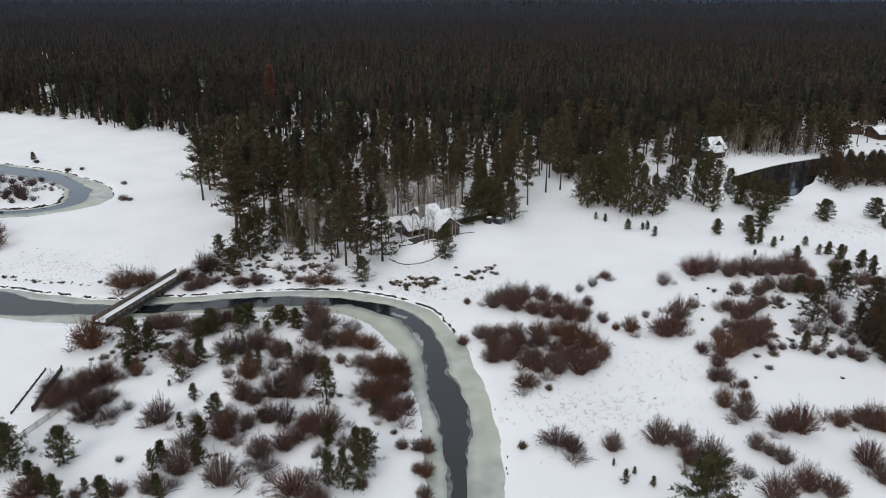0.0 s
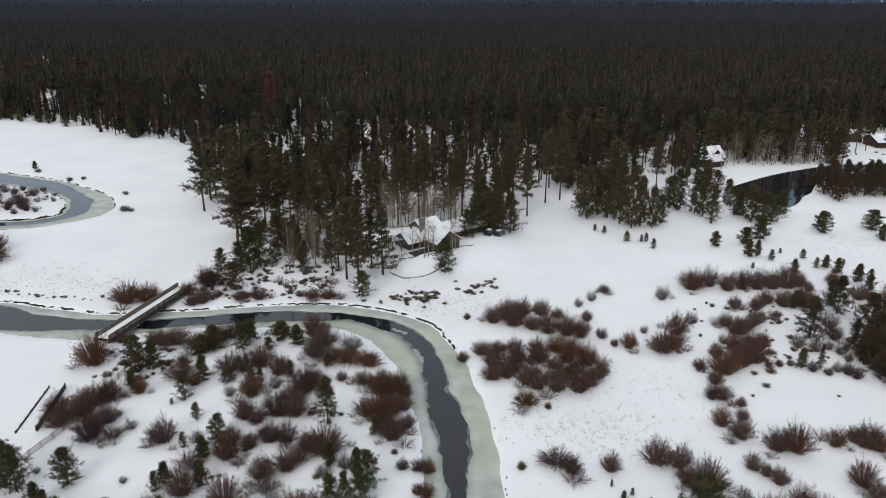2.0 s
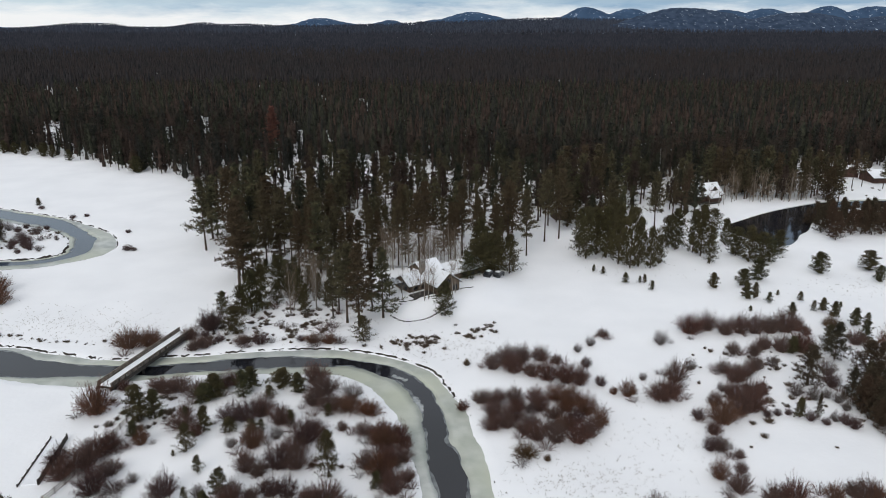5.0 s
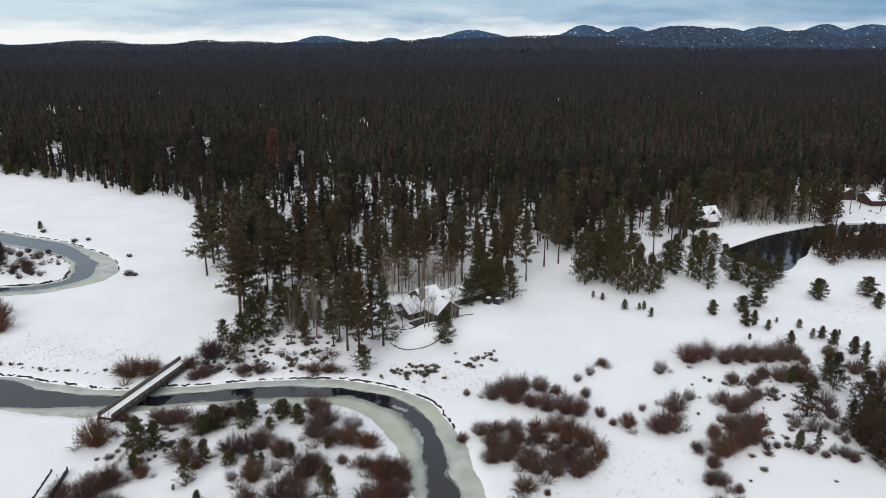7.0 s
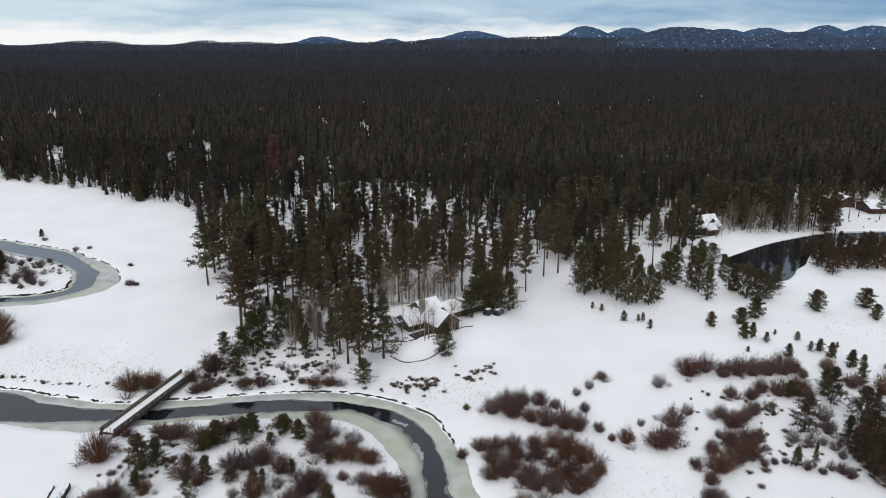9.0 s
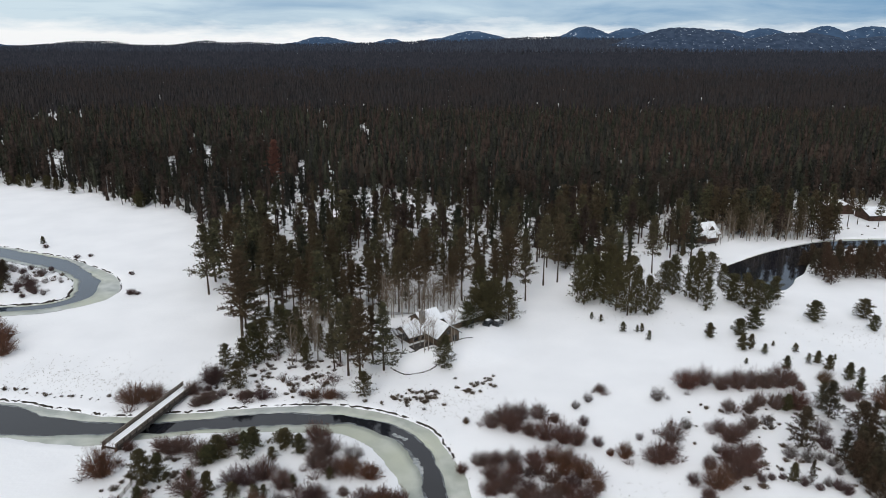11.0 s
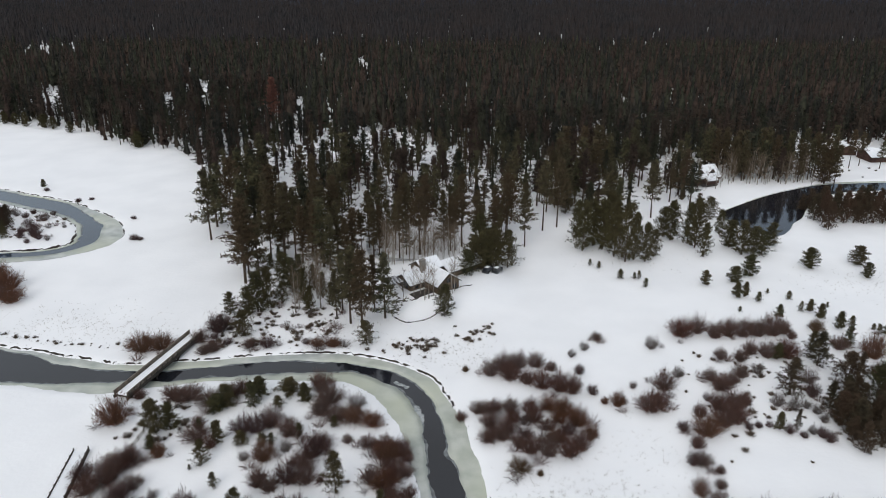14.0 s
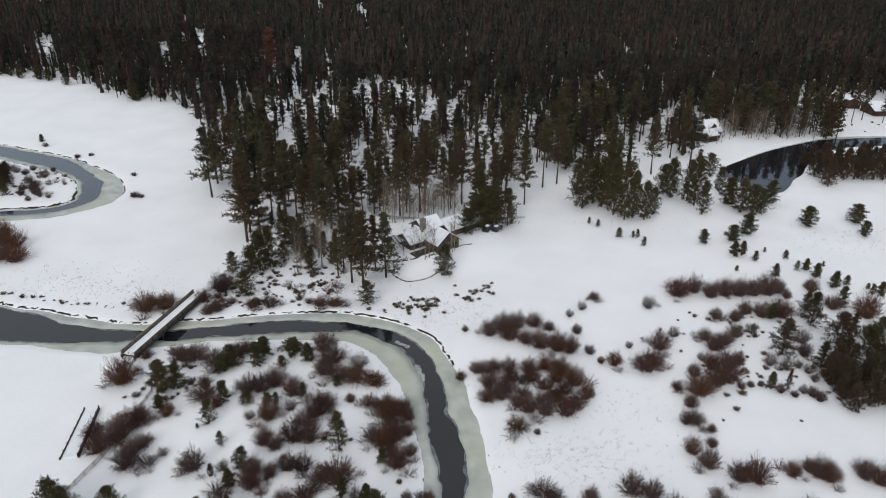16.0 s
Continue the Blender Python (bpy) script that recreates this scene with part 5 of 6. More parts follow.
woods("back_forest", "unbroken dark pine forest behind the first trees", rng, back, FAR, 20, 10, 23, [WOODS, GREEN_WOODS, RUSTY_WOODS, BLACK_WOODS, BARK])
REMOTE = [joined_tree(540 + k, 20, 1, r, 2, 0, 1, 3, 6.0, 0.28, 0, tp) for k, (r, tp) in enumerate([(2.8, 0.9), (2.3, 1.0), (3.2, 0.8), (2.6, 0.9), (2.0, 1.0)])]
far_pts = stand(rng, 800, 2500, 9.5, -0.97)
far_pts = far_pts[rng.uniform(0, 1, len(far_pts)) < np.clip((2500 - far_pts[:, 1]) / 900, 0, 1)]
woods("distant_forest", "distant dark pine canopy reaching to the hills, slight haze in its colour", rng, far_pts, REMOTE, 20, 14, 26, [LIGHT_HAZE_WOODS, BARK])
LAST = [joined_tree(560 + k, 20, 0, r, 1, 0, 1, 3, 11.0, 0.36, 0, 0.8) for k, r in enumerate((7.5, 6.5, 8.5))]
last_pts = stand(rng, 1600, 4850, 19.0, -1.5)
last_pts = last_pts[rng.uniform(0, 1, len(last_pts)) < np.clip((last_pts[:, 1] - 1500) / 800, 0, 1)]
woods("horizon_forest", "far dark forest plain along the horizon, haze put into its colour", rng, last_pts[last_pts[:, 1] < 4120], LAST, 20, 15, 27, [HAZE_FAR_WOODS, BARK])
woods("horizon_forest", "low dark treetops of the farthest wooded rise, tinted with haze", rng, last_pts[last_pts[:, 1] >= 4120], LAST, 20, 7, 13, [HAZE_RISE_WOODS, BARK])

sprig_parts = [(v, f, np.full(len(f), k)) for k, (v, f) in enumerate(SPRIG_SHAPES)]
woods("willow_sprigs", "thin bare willow stems filling the thickets", rng, np.array(sprigs), sprig_parts, 2.3, 1.0, 2.5, [WILLOW, GREY_WILLOW])
brush_pts = np.array([(x, y) for x, y, w in low_brush])
woods("low_brush", "small dark brush and twigs scattered through snow", rng, brush_pts, [(v, f, np.zeros(len(f), dtype=int)) for v, f in LOW], 0.6, 0.35, 1.0, [SAGE])

# bare aspens by the lodge, on the bank and at the pond
aspen_spots = [(-10.9, 175.7), (-3.8, 174.7), (-6.2, 177.2), (-4.9, 174.0), (-8.0, 176.0), (2.7, 177.6), (-2.6, 176.2), (3.4, 179.2)]
aspen_spots += [(rng.uniform(-42, -22), rng.uniform(168, 190)) for _ in range(28)]
aspen_spots += [(rng.uniform(-20, 6), rng.uniform(198, 216)) for _ in range(40)]
aspen_spots += [(rng.uniform(122, 168), rng.uniform(294, 304)) for _ in range(44)]
aspen_spots += [(112.5, 287.5), (117, 288.5), (119.5, 290)]
aspen_spots += [(rng.uniform(96, 108), rng.uniform(290, 312)) for _ in range(10)]
for x, y in aspen_spots:
    plant(ASPENS, x, y, picker.uniform(8, 14), 13, 1.1)


# ---- timber footbridge over the river ----
def footbridge():
    a, b = Vector((-69.3, 128.9, 0)), Vector((-62.5, 155.4, 0))
    deck = 1.45
    length = (b - a).length
    ang = math.degrees(math.atan2(b.y - a.y, b.x - a.x))
    root = thing("footbridge", "long weathered timber footbridge with snow-covered deck over the river", "bridge", pose(a.x, a.y, 0, 0, 0, ang))
    half = 1.62
    bm = bmesh.new()
    for k in range(int(length / 0.3)):
        box(bm, (0.27, 2 * half - 0.3, 0.07), Matrix.Translation((0.15 + k * 0.3, 0, deck - 0.035)))
    part("deck", bm, WEATHERED, root)
    bm = bmesh.new()
    box(bm, (length + 0.6, 2 * half - 0.36, 0.16), Matrix.Translation((length / 2, 0, deck + 0.085)), 0.06)
    part("snow_cover", bm, ROOF_SNOW, root, "smooth snow lying on the bridge deck")
    for s in (-1, 1):
        bm = bmesh.new()
        beam(bm, (-0.8, s * half, deck - 0.32), (length + 0.8, s * half, deck - 0.32), 0.28, 0.75, 0.02)
        part("girder", bm, DARK_TIMBER, root)
        for z, w, h in ((0.98, 0.26, 0.09), (0.76, 0.06, 0.24), (0.48, 0.06, 0.24), (0.20, 0.06, 0.24)):
            bm = bmesh.new()
            beam(bm, (-0.6, s * half, deck + z), (length + 0.6, s * half, deck + z), w, h, 0.01)
            part("rail", bm, BRIDGE_BOARD, root)
        n = 14
        for k in range(n + 1):
            bm = bmesh.new()
            box(bm, (0.15, 0.15, 1.2), Matrix.Translation((k * length / n, s * (half + 0.12), deck + 0.36)), 0.015)
            part("post", bm, DARK_TIMBER, root)
    for x in (0.6, length * 0.36, length * 0.66, length - 0.6):
        bm = bmesh.new()
        for s in (-1, 1):
            box(bm, (0.35, 0.35, 3.2), Matrix.Translation((x, s * 1.3, deck - 2.1)), 0.03)
        beam(bm, (x, -1.9, deck - 0.78), (x, 1.9, deck - 0.78), 0.35, 0.3, 0.03)
        part("pier", bm, DARK_TIMBER, root)


footbridge()


# ---- small low bridge in the meadow, buried in snow up to its side rails ----
def meadow_bridge():
    root = thing("low_bridge", "low snow-buried meadow bridge with two dark timber side rails", "bridge")
    z = height_at(-69, 105)
    for name, a, b, h in (("side_rail", (-69.6, 97.6), (-71.7, 111.8), 0.5), ("side_rail", (-66.5, 98.2), (-68.7, 111.8), 1.05)):
        bm = bmesh.new()
        beam(bm, (*a, z + h - 0.22), (*b, z + h - 0.22), 0.16, 0.28, 0.02)
        if h > 0.8:
            beam(bm, (a[0] + 0.02, a[1], z + 0.32), (b[0], b[1], z + 0.32), 0.14, 0.62, 0.02)
        part(name, bm, DARK_TIMBER, root, "dark timber side rail")
        for k in range(8):
            f = k / 7
            x, y = a[0] + (b[0] - a[0]) * f, a[1] + (b[1] - a[1]) * f
            bm = bmesh.new()
            box(bm, (0.2, 0.2, h + 0.5), Matrix.Translation((x - 0.1, y, z + h / 2 - 0.22)), 0.02)
            part("post", bm, DARK_TIMBER, root)
    bm = bmesh.new()
    box(bm, (2.7, 13.8, 0.3), pose(-69.1, 104.8, z + 0.08, 0, 0, 8.6), 0.1)
    part("snow_cover", bm, ROOF_SNOW, root, "snow lying on the deck")


meadow_bridge()


# ---- post and rail fence ----
def rail_fence(points):
    root = thing("rail_fence", "three-rail weathered wooden fence across the snow", "fence")
    line = curve_through(points, 2.4)
    tops = [Vector((x, y, height_at(x, y))) for x, y in line]
    for p in tops:
        bm = bmesh.new()
        box(bm, (0.15, 0.15, 1.7), Matrix.Translation(p + Vector((0, 0, 0.5))), 0.015)
        part("post", bm, WEATHERED, root)
    for p, q in zip(tops, tops[1:]):
        for z in (0.35, 0.75, 1.15):
            bm = bmesh.new()
            beam(bm, p + Vector((0.09, 0, z)), q + Vector((0.09, 0, z)), 0.06, 0.13)
            part("rail", bm, WEATHERED, root)


rail_fence([(-64.6, 84.0), (-63.9, 90.7), (-62.3, 97), (-61.3, 105), (-60.6, 112), (-60.0, 120.5)])


# ---- buildings ----
def gabled(root, at, along, length, width, eave, peak, ground, wall_mat, over=0.6, snow=0.32, front=True):
    """One roofed wing: walls with gable ends, two roof slabs and the snow on them. at: one end of the ridge line."""
    u = Vector((*along, 0)).normalized()
    rot = Matrix((u, Vector((-u.y, u.x, 0)), Vector((0, 0, 1)))).transposed().to_4x4()
    m = Matrix.Translation((at[0], at[1], 0)) @ rot
    h = width / 2
    bm = bmesh.new()
    prof = [(-h, ground - 0.5), (h, ground - 0.5), (h, eave), (0, peak - 0.15), (-h, eave)]
    a = [bm.verts.new((0, y, z)) for y, z in prof]
    b = [bm.verts.new((length, y, z)) for y, z in prof]
    bm.faces.new(a[::-1])
    bm.faces.new(b)
    for i in range(5):
        j = (i + 1) % 5
        bm.faces.new((a[i], a[j], b[j], b[i]))
    bmesh.ops.recalc_face_normals(bm, faces=bm.faces)
    bm.transform(m)
    part("wall", bm, wall_mat, root)
    rise = (peak - eave) / h
    for s in (-1, 1):
        for name, mat, lo, th in (("roof", DARK_TIMBER, 0.0, 0.22), ("roof_snow", ROOF_SNOW, 0.224, snow)):
            inset = 0.0 if name == "roof" else 0.06
            bm = bmesh.new()
            e = h + over - inset
            p = [(0, peak + lo), (s * e, peak + lo - rise * e), (s * e, peak + lo - rise * e + th), (0, peak + lo + th)]
            va = [bm.verts.new((-over + inset, y, z)) for y, z in p]
            vb = [bm.verts.new((length + over - inset, y, z)) for y, z in p]
            bm.faces.new(va[::-1])
            bm.faces.new(vb)
            for i in range(4):
                j = (i + 1) % 4
                bm.faces.new((va[i], va[j], vb[j], vb[i]))
            bmesh.ops.recalc_face_normals(bm, faces=bm.faces)
            if name == "roof_snow":
                bmesh.ops.bevel(bm, geom=[x for x in bm.edges], offset=0.09, segments=2, affect="EDGES")
            bm.transform(m)
            part(name, bm, mat, root, "thick clean snow on the roof" if name == "roof_snow" else "")
    return m


def window_in(root, m, x, y, z, w, h, face):
    """A framed window proud of a wall; face: 'end' across the ridge, 'side' along it."""
    win = part("window", box(bmesh.new(), (0.08, w, h) if face == "end" else (w, 0.08, h), m @ Matrix.Translation((x, y, z))), GLASS, root)
    bm = bmesh.new()
    for sgn in (-1, 1):
        for size, off in (((0.14, 0.12, h + 0.2), (0, sgn * (w / 2 + 0.03), 0)), ((0.14, w + 0.2, 0.12), (0, 0, sgn * (h / 2 + 0.03)))):
            if face != "end":
                size, off = (size[1], size[0], size[2]), (off[1], off[0], off[2])
            box(bm, size, m @ Matrix.Translation((x + off[0], y + off[1], z + off[2])))
    part("frame", bm, DARK_TIMBER, win)


def lodge():
    root = thing("lodge", "timber and stone lodge with snow-covered gable roofs among trees", "house")
    u, v, g = (0.79, 0.62), (-0.62, 0.79), 2.5
    m = gabled(root, (1.6, 179.4), v, 12.5, 7.6, 5.1, 7.9, g, SIDING)
    for y, z, w, h in ((-2.2, 3.7, 1.2, 1.4), (1.7, 3.7, 2.0, 1.4), (0, 5.9, 1.2, 1.2)):
        window_in(root, m, -0.03, y, z, w, h, "end")
    m = gabled(root, (-11.2, 181.6), u, 10.5, 6.8, 4.5, 6.5, g, SIDING)
    window_in(root, m, -0.03, 0, 4.0, 4.6, 1.9, "end")
    for x in (2.0, 4.8, 7.4):
        window_in(root, m, x, -3.42, 3.7, 1.3, 1.2, "side")
    m = gabled(root, (-7.4, 187.0), u, 6.4, 6.2, 6.4, 8.4, g, SIDING)
    m = gabled(root, (-0.5, 191.6), u, 13.0, 8.2, 4.4, 6.3, g, SIDING)
    for x in (5.5, 8.5, 11):
        window_in(root, m, x, -4.12, 3.2, 1.2, 1.0, "side")
    bm = bmesh.new()
    box(bm, (1.5, 1.1, 6.5), pose(-5.8, 184.6, 6.8, 0, 0, 38), 0.06)
    box(bm, (1.7, 1.3, 0.22), pose(-5.8, 184.6, 10.0, 0, 0, 38), 0.04)
    part("chimney", bm, STONE, root, "square stone chimney")
    # pergola before the small gable
    rot = pose(-14.2, 179.6, 0, 0, 0, 38)
    for x in (-2, 2):
        for y in (-2.2, 2.2):
            bm = box(bmesh.new(), (0.25, 0.25, 3.2), rot @ Matrix.Translation((x, y, g + 1.4)), 0.02)
            part("pergola_post", bm, DARK_TIMBER, root)
    for k in range(8):
        bm = box(bmesh.new(), (4.8, 0.14, 0.24), rot @ Matrix.Translation((0, -2.4 + k * 0.69, g + 3.1)))
        part("pergola_slat", bm, DARK_TIMBER, root)
        bm = box(bmesh.new(), (4.7, 0.16, 0.12), rot @ Matrix.Translation((0, -2.4 + k * 0.69, g + 3.284)), 0.03)
        part("pergola_snow", bm, ROOF_SNOW, root)
    # low deck along the front
    rot = pose(-4.6, 178.6, 0, 0, 0, 38)
    part("deck", box(bmesh.new(), (9.5, 3.0, 0.3), rot @ Matrix.Translation((0, 0, g + 0.2)), 0.02), DARK_TIMBER, root)


lodge()


def cabin_by_pond():
    root = thing("cabin", "brown cabin with steep snowy roof and dormers above the pond", "house")
    m = gabled(root, (107.5, 296.0), (0.93, 0.36), 13.0, 9.0, 3.2, 7.2, 0, RED_SIDING)
    for x in (2.5, 5.5, 9.5):
        window_in(root, m, x, -4.52, 2.6, 1.4, 1.6, "side")
    gabled(root, (113.7, 292.6), (0.93, 0.36), 5.0, 3.6, 2.4, 3.4, 0, RED_SIDING, 0.4)
    m = gabled(root, (112.0, 294.1), (-0.36, 0.93), 4.0, 2.6, 5.1, 6.5, 3, RED_SIDING, 0.3, 0.25)
    window_in(root, m, -0.03, 0, 4.9, 1.3, 1.0, "end")
    m = gabled(root, (117.5, 296.2), (-0.36, 0.93), 4.0, 2.6, 5.1, 6.5, 3, RED_SIDING, 0.3, 0.25)
    window_in(root, m, -0.03, 0, 4.9, 1.3, 1.0, "end")
    gabled(root, (108.2, 293.2), (-0.36, 0.93), 9.0, 5.2, 3.2, 6.2, 0, RED_SIDING, 0.5)
    part("chimney", box(bmesh.new(), (1.3, 1.0, 3.2), pose(112.5, 299.6, 8.6, 0, 0, 20), 0.05), STONE, root)
    bm = bmesh.new()
    box(bm, (8, 2.6, 0.3), pose(115.0, 291.6, 0.7, 0, 0, 21), 0.02)
    part("porch", bm, DARK_TIMBER, root)


cabin_by_pond()


def long_house():
    root = thing("long_house", "low dark red-brown house with broad snowy roofs across the pond", "house")
    m = gabled(root, (208, 338.0), (0.99, 0.10), 26.0, 11.0, 3.0, 5.4, 0, RED_SIDING, 1.2)
    for x in (2, 5.5, 8, 12, 15):
        window_in(root, m, x, -5.02, 1.7, 1.6, 1.4, "side")
    m = gabled(root, (213, 334.5), (-0.10, 0.99), 7.0, 5.5, 3.1, 5.2, 0, RED_SIDING, 0.8)
    window_in(root, m, -0.03, 0, 2.4, 3.0, 2.0, "end")
    gabled(root, (205, 347.0), (0.1, 0.99), 10.0, 8.0, 3.0, 5.2, 0, RED_SIDING, 0.8)
    part("chimney", box(bmesh.new(), (1.3, 1.1, 3.0), pose(221, 339.6, 6.8, 0, 0, 5), 0.05), STONE, root)


long_house()


def shed(x, y, ang, label):
    root = thing("shed", label, "shed")
    c, s = math.cos(radians(ang)), math.sin(radians(ang))
    gabled(root, (x, y), (c, s), 8.0, 6.0, 2.8, 4.6, 0, SIDING, 0.5)


shed(43.5, 268, 10, "small brown shed with snowy roof among the pines")
shed(203, 358, 60, "snow-roofed outbuilding beside the long house")
shed(60.5, 279, 35, "half-hidden cabin with white snowy roof among pines")
shed(66.5, 284, -40, "cabin wing with white snowy gable in the forest")
shed(196, 353, 10, "dark outbuilding with snowy roof behind the pond")


def parked_car(x, y, ang, label):
    """A parked car: body, cabin, glass and four wheels."""
    m = pose(x, y, height_at(x, y), 0, 0, ang)
    root = thing("parked_car", label, "car", m)
    bm = bmesh.new()
    box(bm, (4.6, 1.85, 0.75), Matrix.Translation((0, 0, 0.72)), 0.14)
    part("body", bm, CAR_PAINT, root)
    bm = bmesh.new()
    made = bmesh.ops.create_cube(bm, size=1.0, matrix=Matrix.Translation((-0.35, 0, 1.38)) @ Matrix.Diagonal((2.9, 1.65, 0.62, 1)))
    for v in made["verts"]:
        if v.co.z > 1.4:
            v.co.x = -0.35 + (v.co.x + 0.35) * 0.74
            v.co.y *= 0.86
    part("cabin", bm, GLASS, root)
    part("snow_cover", box(bmesh.new(), (1.6, 1.2, 0.12), Matrix.Translation((-0.35, 0, 1.75)), 0.05), ROOF_SNOW, root)
    for sx in (-1.4, 1.45):
        for sy in (-0.86, 0.86):
            bm = bmesh.new()
            bmesh.ops.create_cone(bm, cap_ends=True, segments=16, radius1=0.36, radius2=0.36, depth=0.24, matrix=Matrix.Translation((sx, sy, 0.36)) @ pose(0, 0, 0, 90))
            part("wheel", bm, TYRE, root)


parked_car(16.6, 195.4, 60, "dark car under a little snow parked beside pines")
parked_car(13.6, 193.6, 60, "black car parked at the lodge under a pine")


# ---- stone edging of the lodge terraces ----
def stones(name, label, category, line, size, seed, chance=0.85):
    rng = np.random.default_rng(seed)
    root = thing(name, label, category)
    c = curve_through(line, size * 0.95)
    meshes = []
    for k in range(4):
        bm = bmesh.new()
        bmesh.ops.create_icosphere(bm, subdivisions=1, radius=0.55)
        for v in bm.verts:
            v.co *= 0.8 + 0.4 * rng.random()
            v.co.z *= 0.7
        me = bpy.data.meshes.new("stone")
        bm.to_mesh(me)
        bm.free()
        me.materials.append(SOIL)
        meshes.append(me)
    for x, y in c:
        if rng.random() < chance:
            ob = new("stone", meshes[rng.integers(0, 4)])
            s = size * rng.uniform(0.7, 1.3)
            ob.matrix_world = pose(x + rng.normal(0, 0.1), y + rng.normal(0, 0.12), height_at(x, y) + 0.12 * size, 0, 0, rng.uniform(0, 360)) @ Matrix.Diagonal((s * 1.3, s, s * 0.8, 1))
            ob.parent = root


stones("stone_edging", "curved edging of dark stones round the lodge terrace", "stone wall", [(-13.6, 168.7), (-10.9, 166.0), (-8.2, 165.3), (-3.6, 167.3), (-0.4, 170.3)], 0.42, 1, 0.95)
stones("stone_edging", "short row of dark terrace stones in snow", "stone wall", [(-12.6, 176.0), (-10.9, 173.9), (-7.7, 174.4), (-6.6, 175.0)], 0.42, 2, 0.8)
stones("stone_edging", "short row of dark terrace stones in snow", "stone wall", [(-4.6, 175.4), (-2.2, 176.4), (0.2, 177.2)], 0.4, 3, 0.85)
stones("stone_edging", "row of dark stones beside the lodge drive", "stone wall", [(3.4, 180.4), (5.5, 182.4), (8.4, 183.4)], 0.4, 4, 0.85)


# ---- dark earth showing under the snow edge of the banks ----
def bank_earth(seed):
    rng = np.random.default_rng(seed)
    vs, fs, base = [], [], 0
    bm = bmesh.new()
    bmesh.ops.create_icosphere(bm, subdivisions=1, radius=0.5)
    ball = np.array([v.co[:] for v in bm.verts])
    tri = np.array([[v.index for v in f.verts] for f in bm.faces])
    bm.free()
    spots = []
    gate = wiggle(run_r, 90, 16)
    for k in range(len(river)):
        x, y = river[k, :2]
        if y < 60 or x < -125:
            continue
        if gate[k] > -0.25 and y > 118:
            for _ in range(2):
                spots.append((k, RIVER_W[k] + 0.45 + rng.normal(0, 0.25), rng.uniform(0.06, 0.19), 1))
        elif gate[k] > 0.25 and rng.random() < 0.5:
            spots.append((k, RIVER_W[k] + rng.uniform(0.6, 1.3), rng.uniform(0.15, 0.3), 1))
        if gate[k] < 0.25 and y < 122 and rng.random() < 0.2:
            spots.append((k, RIVER_W[k] + rng.uniform(0.1, 0.9), rng.uniform(0.15, 0.42), -1))
    for k, d, s, side in spots:
        p = river[k, :2] + RIVER_N[k] * d * side + rng.normal(0, 0.2, 2)
        v = ball * rng.uniform(0.75, 1.25, (len(ball), 1)) * np.array([s * rng.uniform(1.2, 3.4), s, s * 0.9])
        along = math.atan2(RIVER_N[k, 1], RIVER_N[k, 0]) + 1.57
        c, q = math.cos(along), math.sin(along)
        v = np.stack([v[:, 0] * c - v[:, 1] * q + p[0], v[:, 0] * q + v[:, 1] * c + p[1], v[:, 2] - 0.26 + rng.uniform(-0.08, 0.12)], 1)
        vs.append(v)
        fs.append(tri + base)
        base += len(v)
    # undercut strip of bare earth below the snow edge, broken into stretches
    for line, nrm, half, run, sd, side in ((river, RIVER_N, RIVER_W, run_r, 61, 1), (oxbow, OXBOW_N, OXBOW_W, run_o, 71, 1), (oxbow, OXBOW_N, OXBOW_W, run_o, 77, -1)):
        d0 = half + 0.42 + 0.20 * wiggle(run, sd, 2.3) + 0.10 * wiggle(run, sd + 1, 0.8)
        tall = np.clip(0.05 + 0.15 * wiggle(run, sd + 2, 7) + 0.14 * wiggle(run, sd + 3, 1.5), 0, 0.20)
        if side < 0:
            tall = np.where((line[:, 1] < 236) & (line[:, 0] > -190), np.clip(0.40 + 0.35 * wiggle(run, sd + 2, 7) + 0.3 * wiggle(run, sd + 3, 1.5), 0, 0.9), tall)
        strip = []
        for out, up in ((-0.16, -0.25), (0.0, 0.75), (0.26, 1.0), (0.6, -0.5)):
            q = line[:, :2] + nrm * ((d0 + out * (0.5 + tall * 1.4)) * side)[:, None]
            strip.append(np.column_stack([q, ground_height(q[:, 0], q[:, 1]) + tall * up * 0.6]))
        n = len(line)
        v = np.vstack(strip)
        for r in range(3):
            for k in range(n - 1):
                ok = tall[k] > 0.03 or tall[k + 1] > 0.03
                if line is river:
                    ok = ok and line[k, 1] > 125 and line[k, 0] > -130
                if ok:
                    a, b = r * n + k, r * n + k + 1
                    fs.append(np.array([[a, b, b + n], [a, b + n, a + n]]) + base)
        vs.append(v)
        base += len(v)
    tagged(new("bank_earth", tri_mesh("bank_earth", np.vstack(vs), np.vstack(fs), [SOIL])), "dark earth and roots along the undercut banks", "earth", kind="stuff")


bank_earth(5)


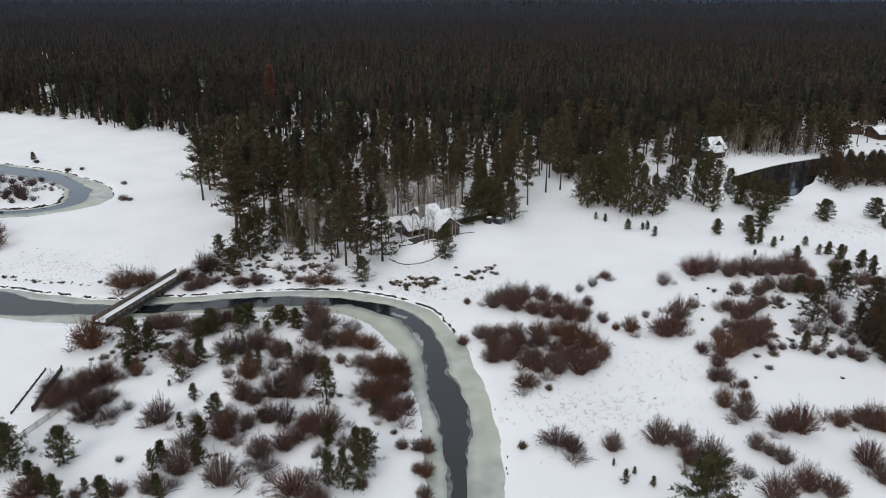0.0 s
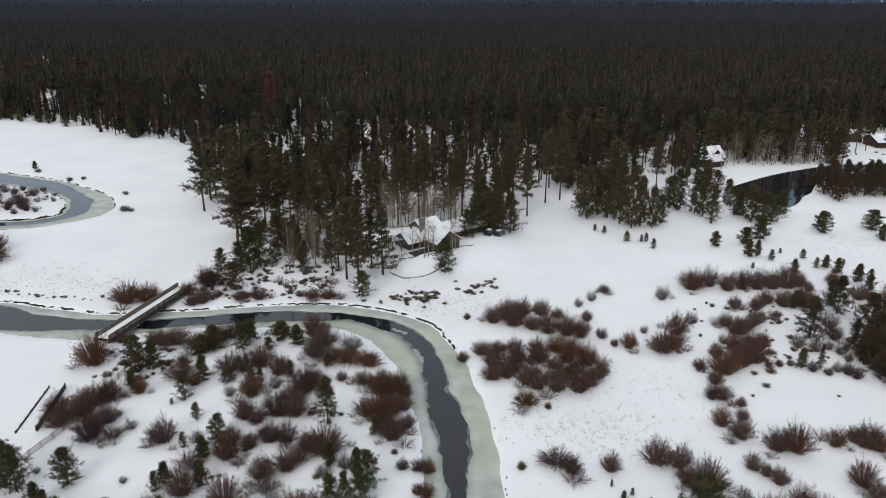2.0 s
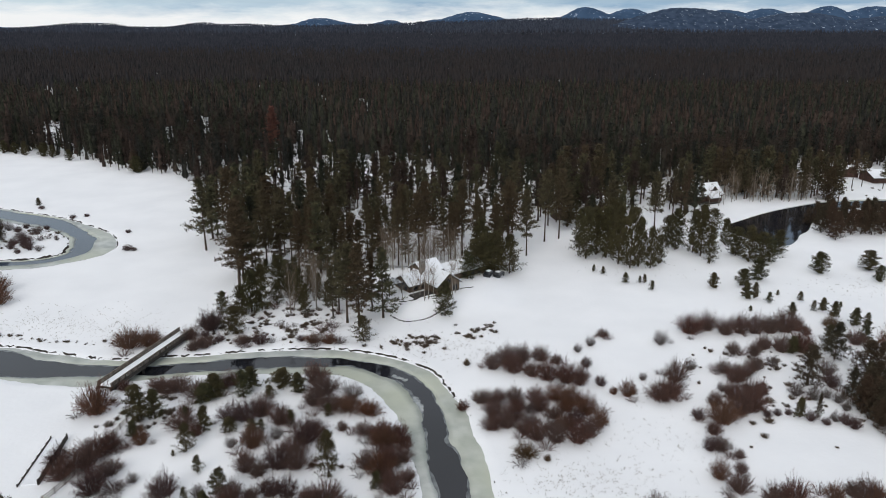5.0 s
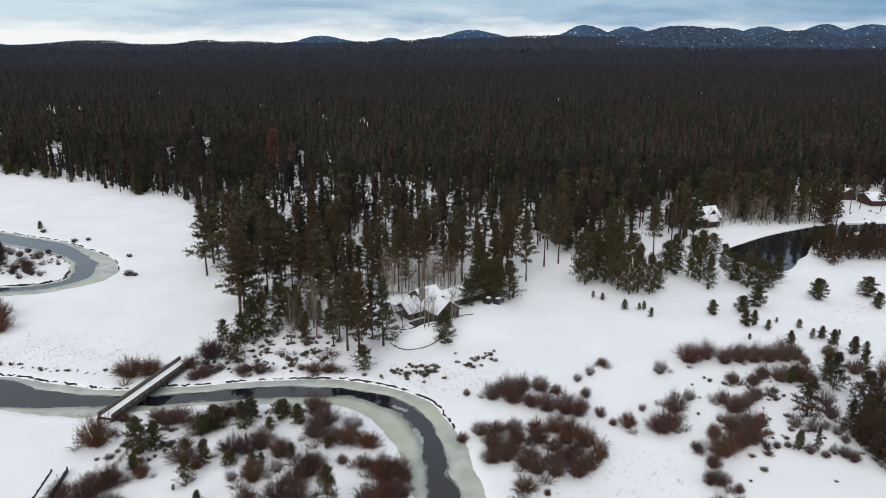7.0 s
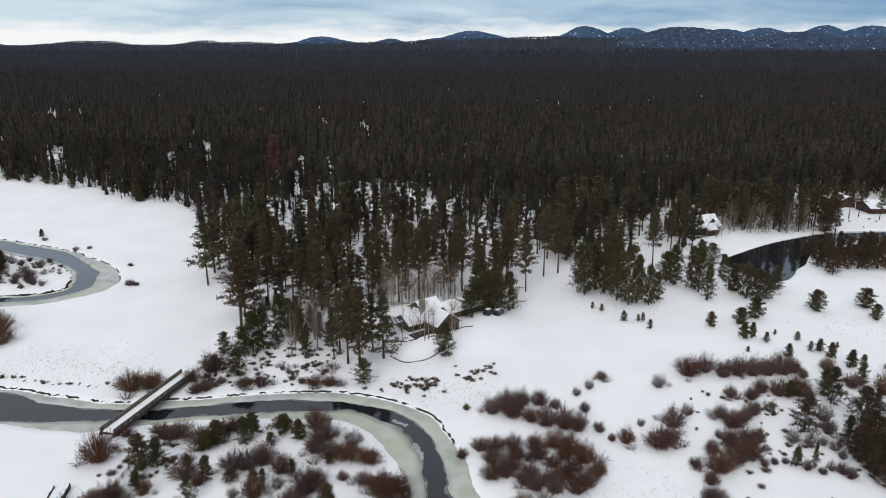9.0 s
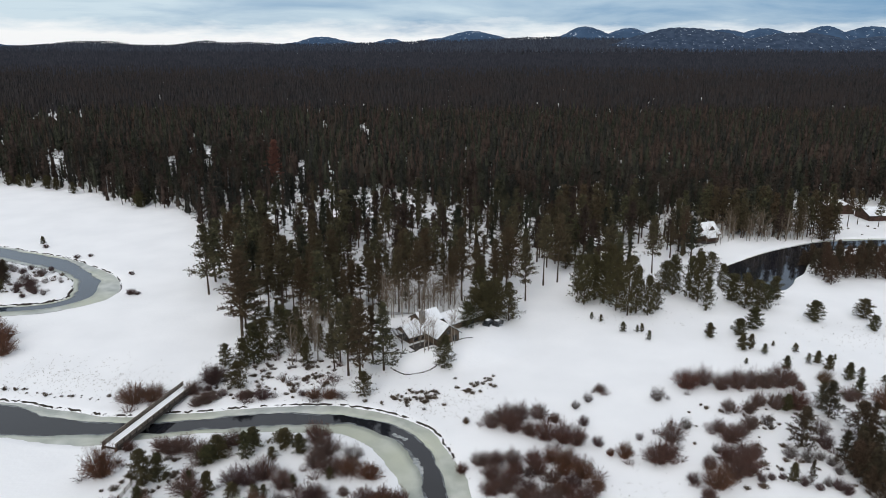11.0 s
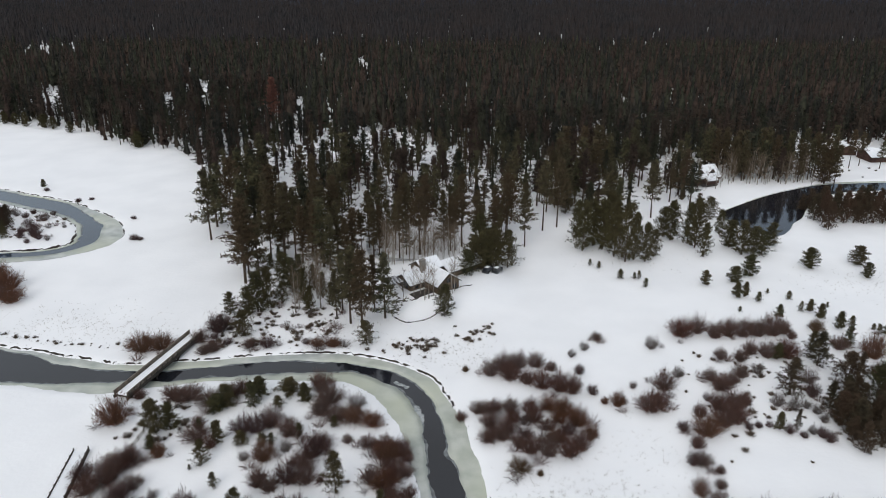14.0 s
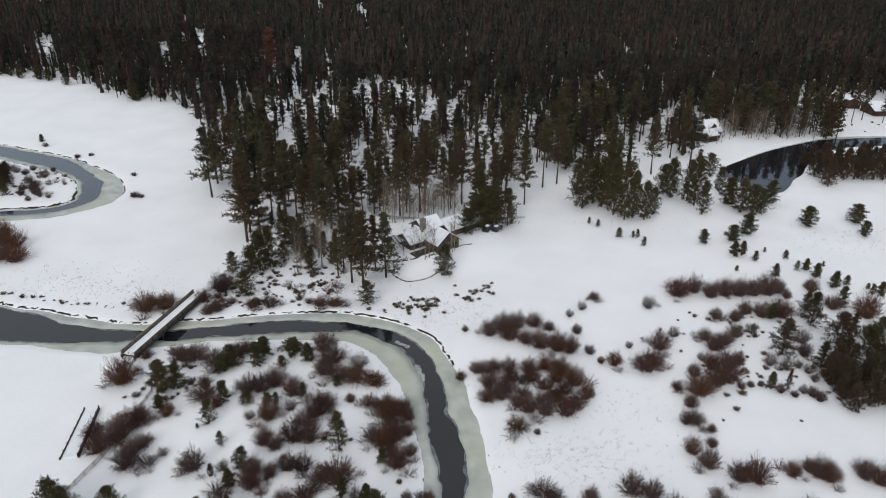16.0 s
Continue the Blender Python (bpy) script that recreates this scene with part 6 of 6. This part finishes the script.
# ---- broken ice floes in the lead ----
def floe(x, y, w, l, ang, seed):
    rng = np.random.default_rng(seed)
    bm = bmesh.new()
    n = 18
    r = 1 + 0.25 * rng.uniform(-1, 1, n)
    top = [bm.verts.new((math.cos(6.283 * k / n) * w * r[k], math.sin(6.283 * k / n) * l * r[k], 0.0)) for k in range(n)]
    face = bm.faces.new(top)
    ext = bmesh.ops.extrude_face_region(bm, geom=[face])
    for v in ext["geom"]:
        if isinstance(v, bmesh.types.BMVert):
            v.co.z -= 0.09
    bmesh.ops.recalc_face_normals(bm, faces=bm.faces)
    me = bpy.data.meshes.new("ice_floe")
    bm.to_mesh(me)
    bm.free()
    me.materials.append(SLUSH)
    ob = new("ice_floe", me)
    ob.matrix_world = pose(x, y, WATER_Z + 0.03 + 0.006 * (seed % 9), 0, 0, ang)
    tagged(ob, "small raft of broken grey ice in open water", "ice floe", "ice floes")


slush = random.Random(4)
for cx, cy, ang, count in ((-4.9, 124.8, 14, 8), (-9.6, 136.2, 55, 5)):
    for k in range(count):
        along = (k - count / 2) * 0.75
        c, q = math.cos(radians(ang + 90)), math.sin(radians(ang + 90))
        floe(cx + c * along + slush.uniform(-0.3, 0.3), cy + q * along + slush.uniform(-0.2, 0.2), slush.uniform(0.35, 0.8), slush.uniform(0.4, 0.8), slush.uniform(0, 180), 10 + k + count)


# ---- thin ice along the shore of the pond ----
shore_line = np.array(pond_edge)[:, :2]
middle = shore_line.mean(axis=0)
inward = unit(middle - shore_line)
far_side = np.clip((shore_line[:, 1] - 262) / 16, 0, 1)
reach_in = (0.35 + 0.7 * far_side + 2.2 * far_side * np.clip((shore_line[:, 0] - 165) / 15, 0, 1) + 0.22 * np.sin(np.arange(len(shore_line)) * 1.9))[:, None]
rim = [np.column_stack([shore_line - inward * 0.5, np.full(len(shore_line), WATER_Z + 0.05)]), np.column_stack([shore_line + inward * reach_in, np.full(len(shore_line), WATER_Z + 0.03)])]
tagged(new("pond_ice", ribbon("pond_ice", rim, ICE)), "narrow grey shelf of ice along the pond shore", "ice", kind="structure")


# ---- plough tracks behind the lodge ----
def track(line, width, label):
    c = curve_through(line, 1.5)
    n = normals(c)
    rows = []
    for f in (-0.5, -0.2, 0.2, 0.5):
        p = c[:, :2] + n * f * width
        rows.append(np.column_stack([p, ground_height(p[:, 0], p[:, 1]) + 0.05]))
    tagged(new("drive", ribbon("drive", rows[::-1], TRACK)), label, "track", kind="structure")


track([(-2, 200), (-9, 206.5), (-17, 208.5), (-23, 214), (-25, 228), (-27, 252), (-23.5, 264), (-24, 285), (-30, 310)], 3.2, "ploughed drive with grey packed snow behind the lodge")
track([(-2, 200), (8, 199), (14, 194)], 3.0, "short ploughed drive to the parked cars")


# ---- dry grass tips through the snow ----
def grass_tips(seed):
    rng = np.random.default_rng(seed)
    spots = []
    for cx, cy, rx, ry, n in ((24, 98, 16, 9, 420), (-100, 165, 26, 12, 380), (-85, 160, 16, 6, 160), (125, 190, 20, 12, 200), (0, 150, 14, 8, 300), (40, 110, 10, 14, 120), (-30, 160, 20, 10, 200), (-8, 128, 10, 8, 120), (60, 205, 20, 10, 60)):
        p = rng.normal(0, 0.5, (n, 2)) * np.array([rx, ry]) + np.array([cx, cy])
        spots.append(p)
    p = np.vstack(spots)
    z = ground_height(p[:, 0], p[:, 1])
    p, z = p[z > -0.1], z[z > -0.1]
    c = np.column_stack([p, z])
    v, f = tufts(rng, c, np.tile([[0, 0, 1.0]], (len(c), 1)), 5, 0.26, 0.12, 1.0)
    tagged(new("dry_grass", tri_mesh("dry_grass", v, f, [GRASS])), "dry grass tips poking through snow", "grass", kind="stuff")


grass_tips(9)

for ob in TALL + FAR_PINES + [RUST] + YOUNGS + BUSHY + [BROAD, ROUND] + BROWN_BUSHY + FAR_BUSHY + SMALL_PINES + sum(WILLOWS.values(), []) + SAGES + ASPENS:
    for child in list(ob.children):
        bpy.data.objects.remove(child)
    bpy.data.objects.remove(ob)
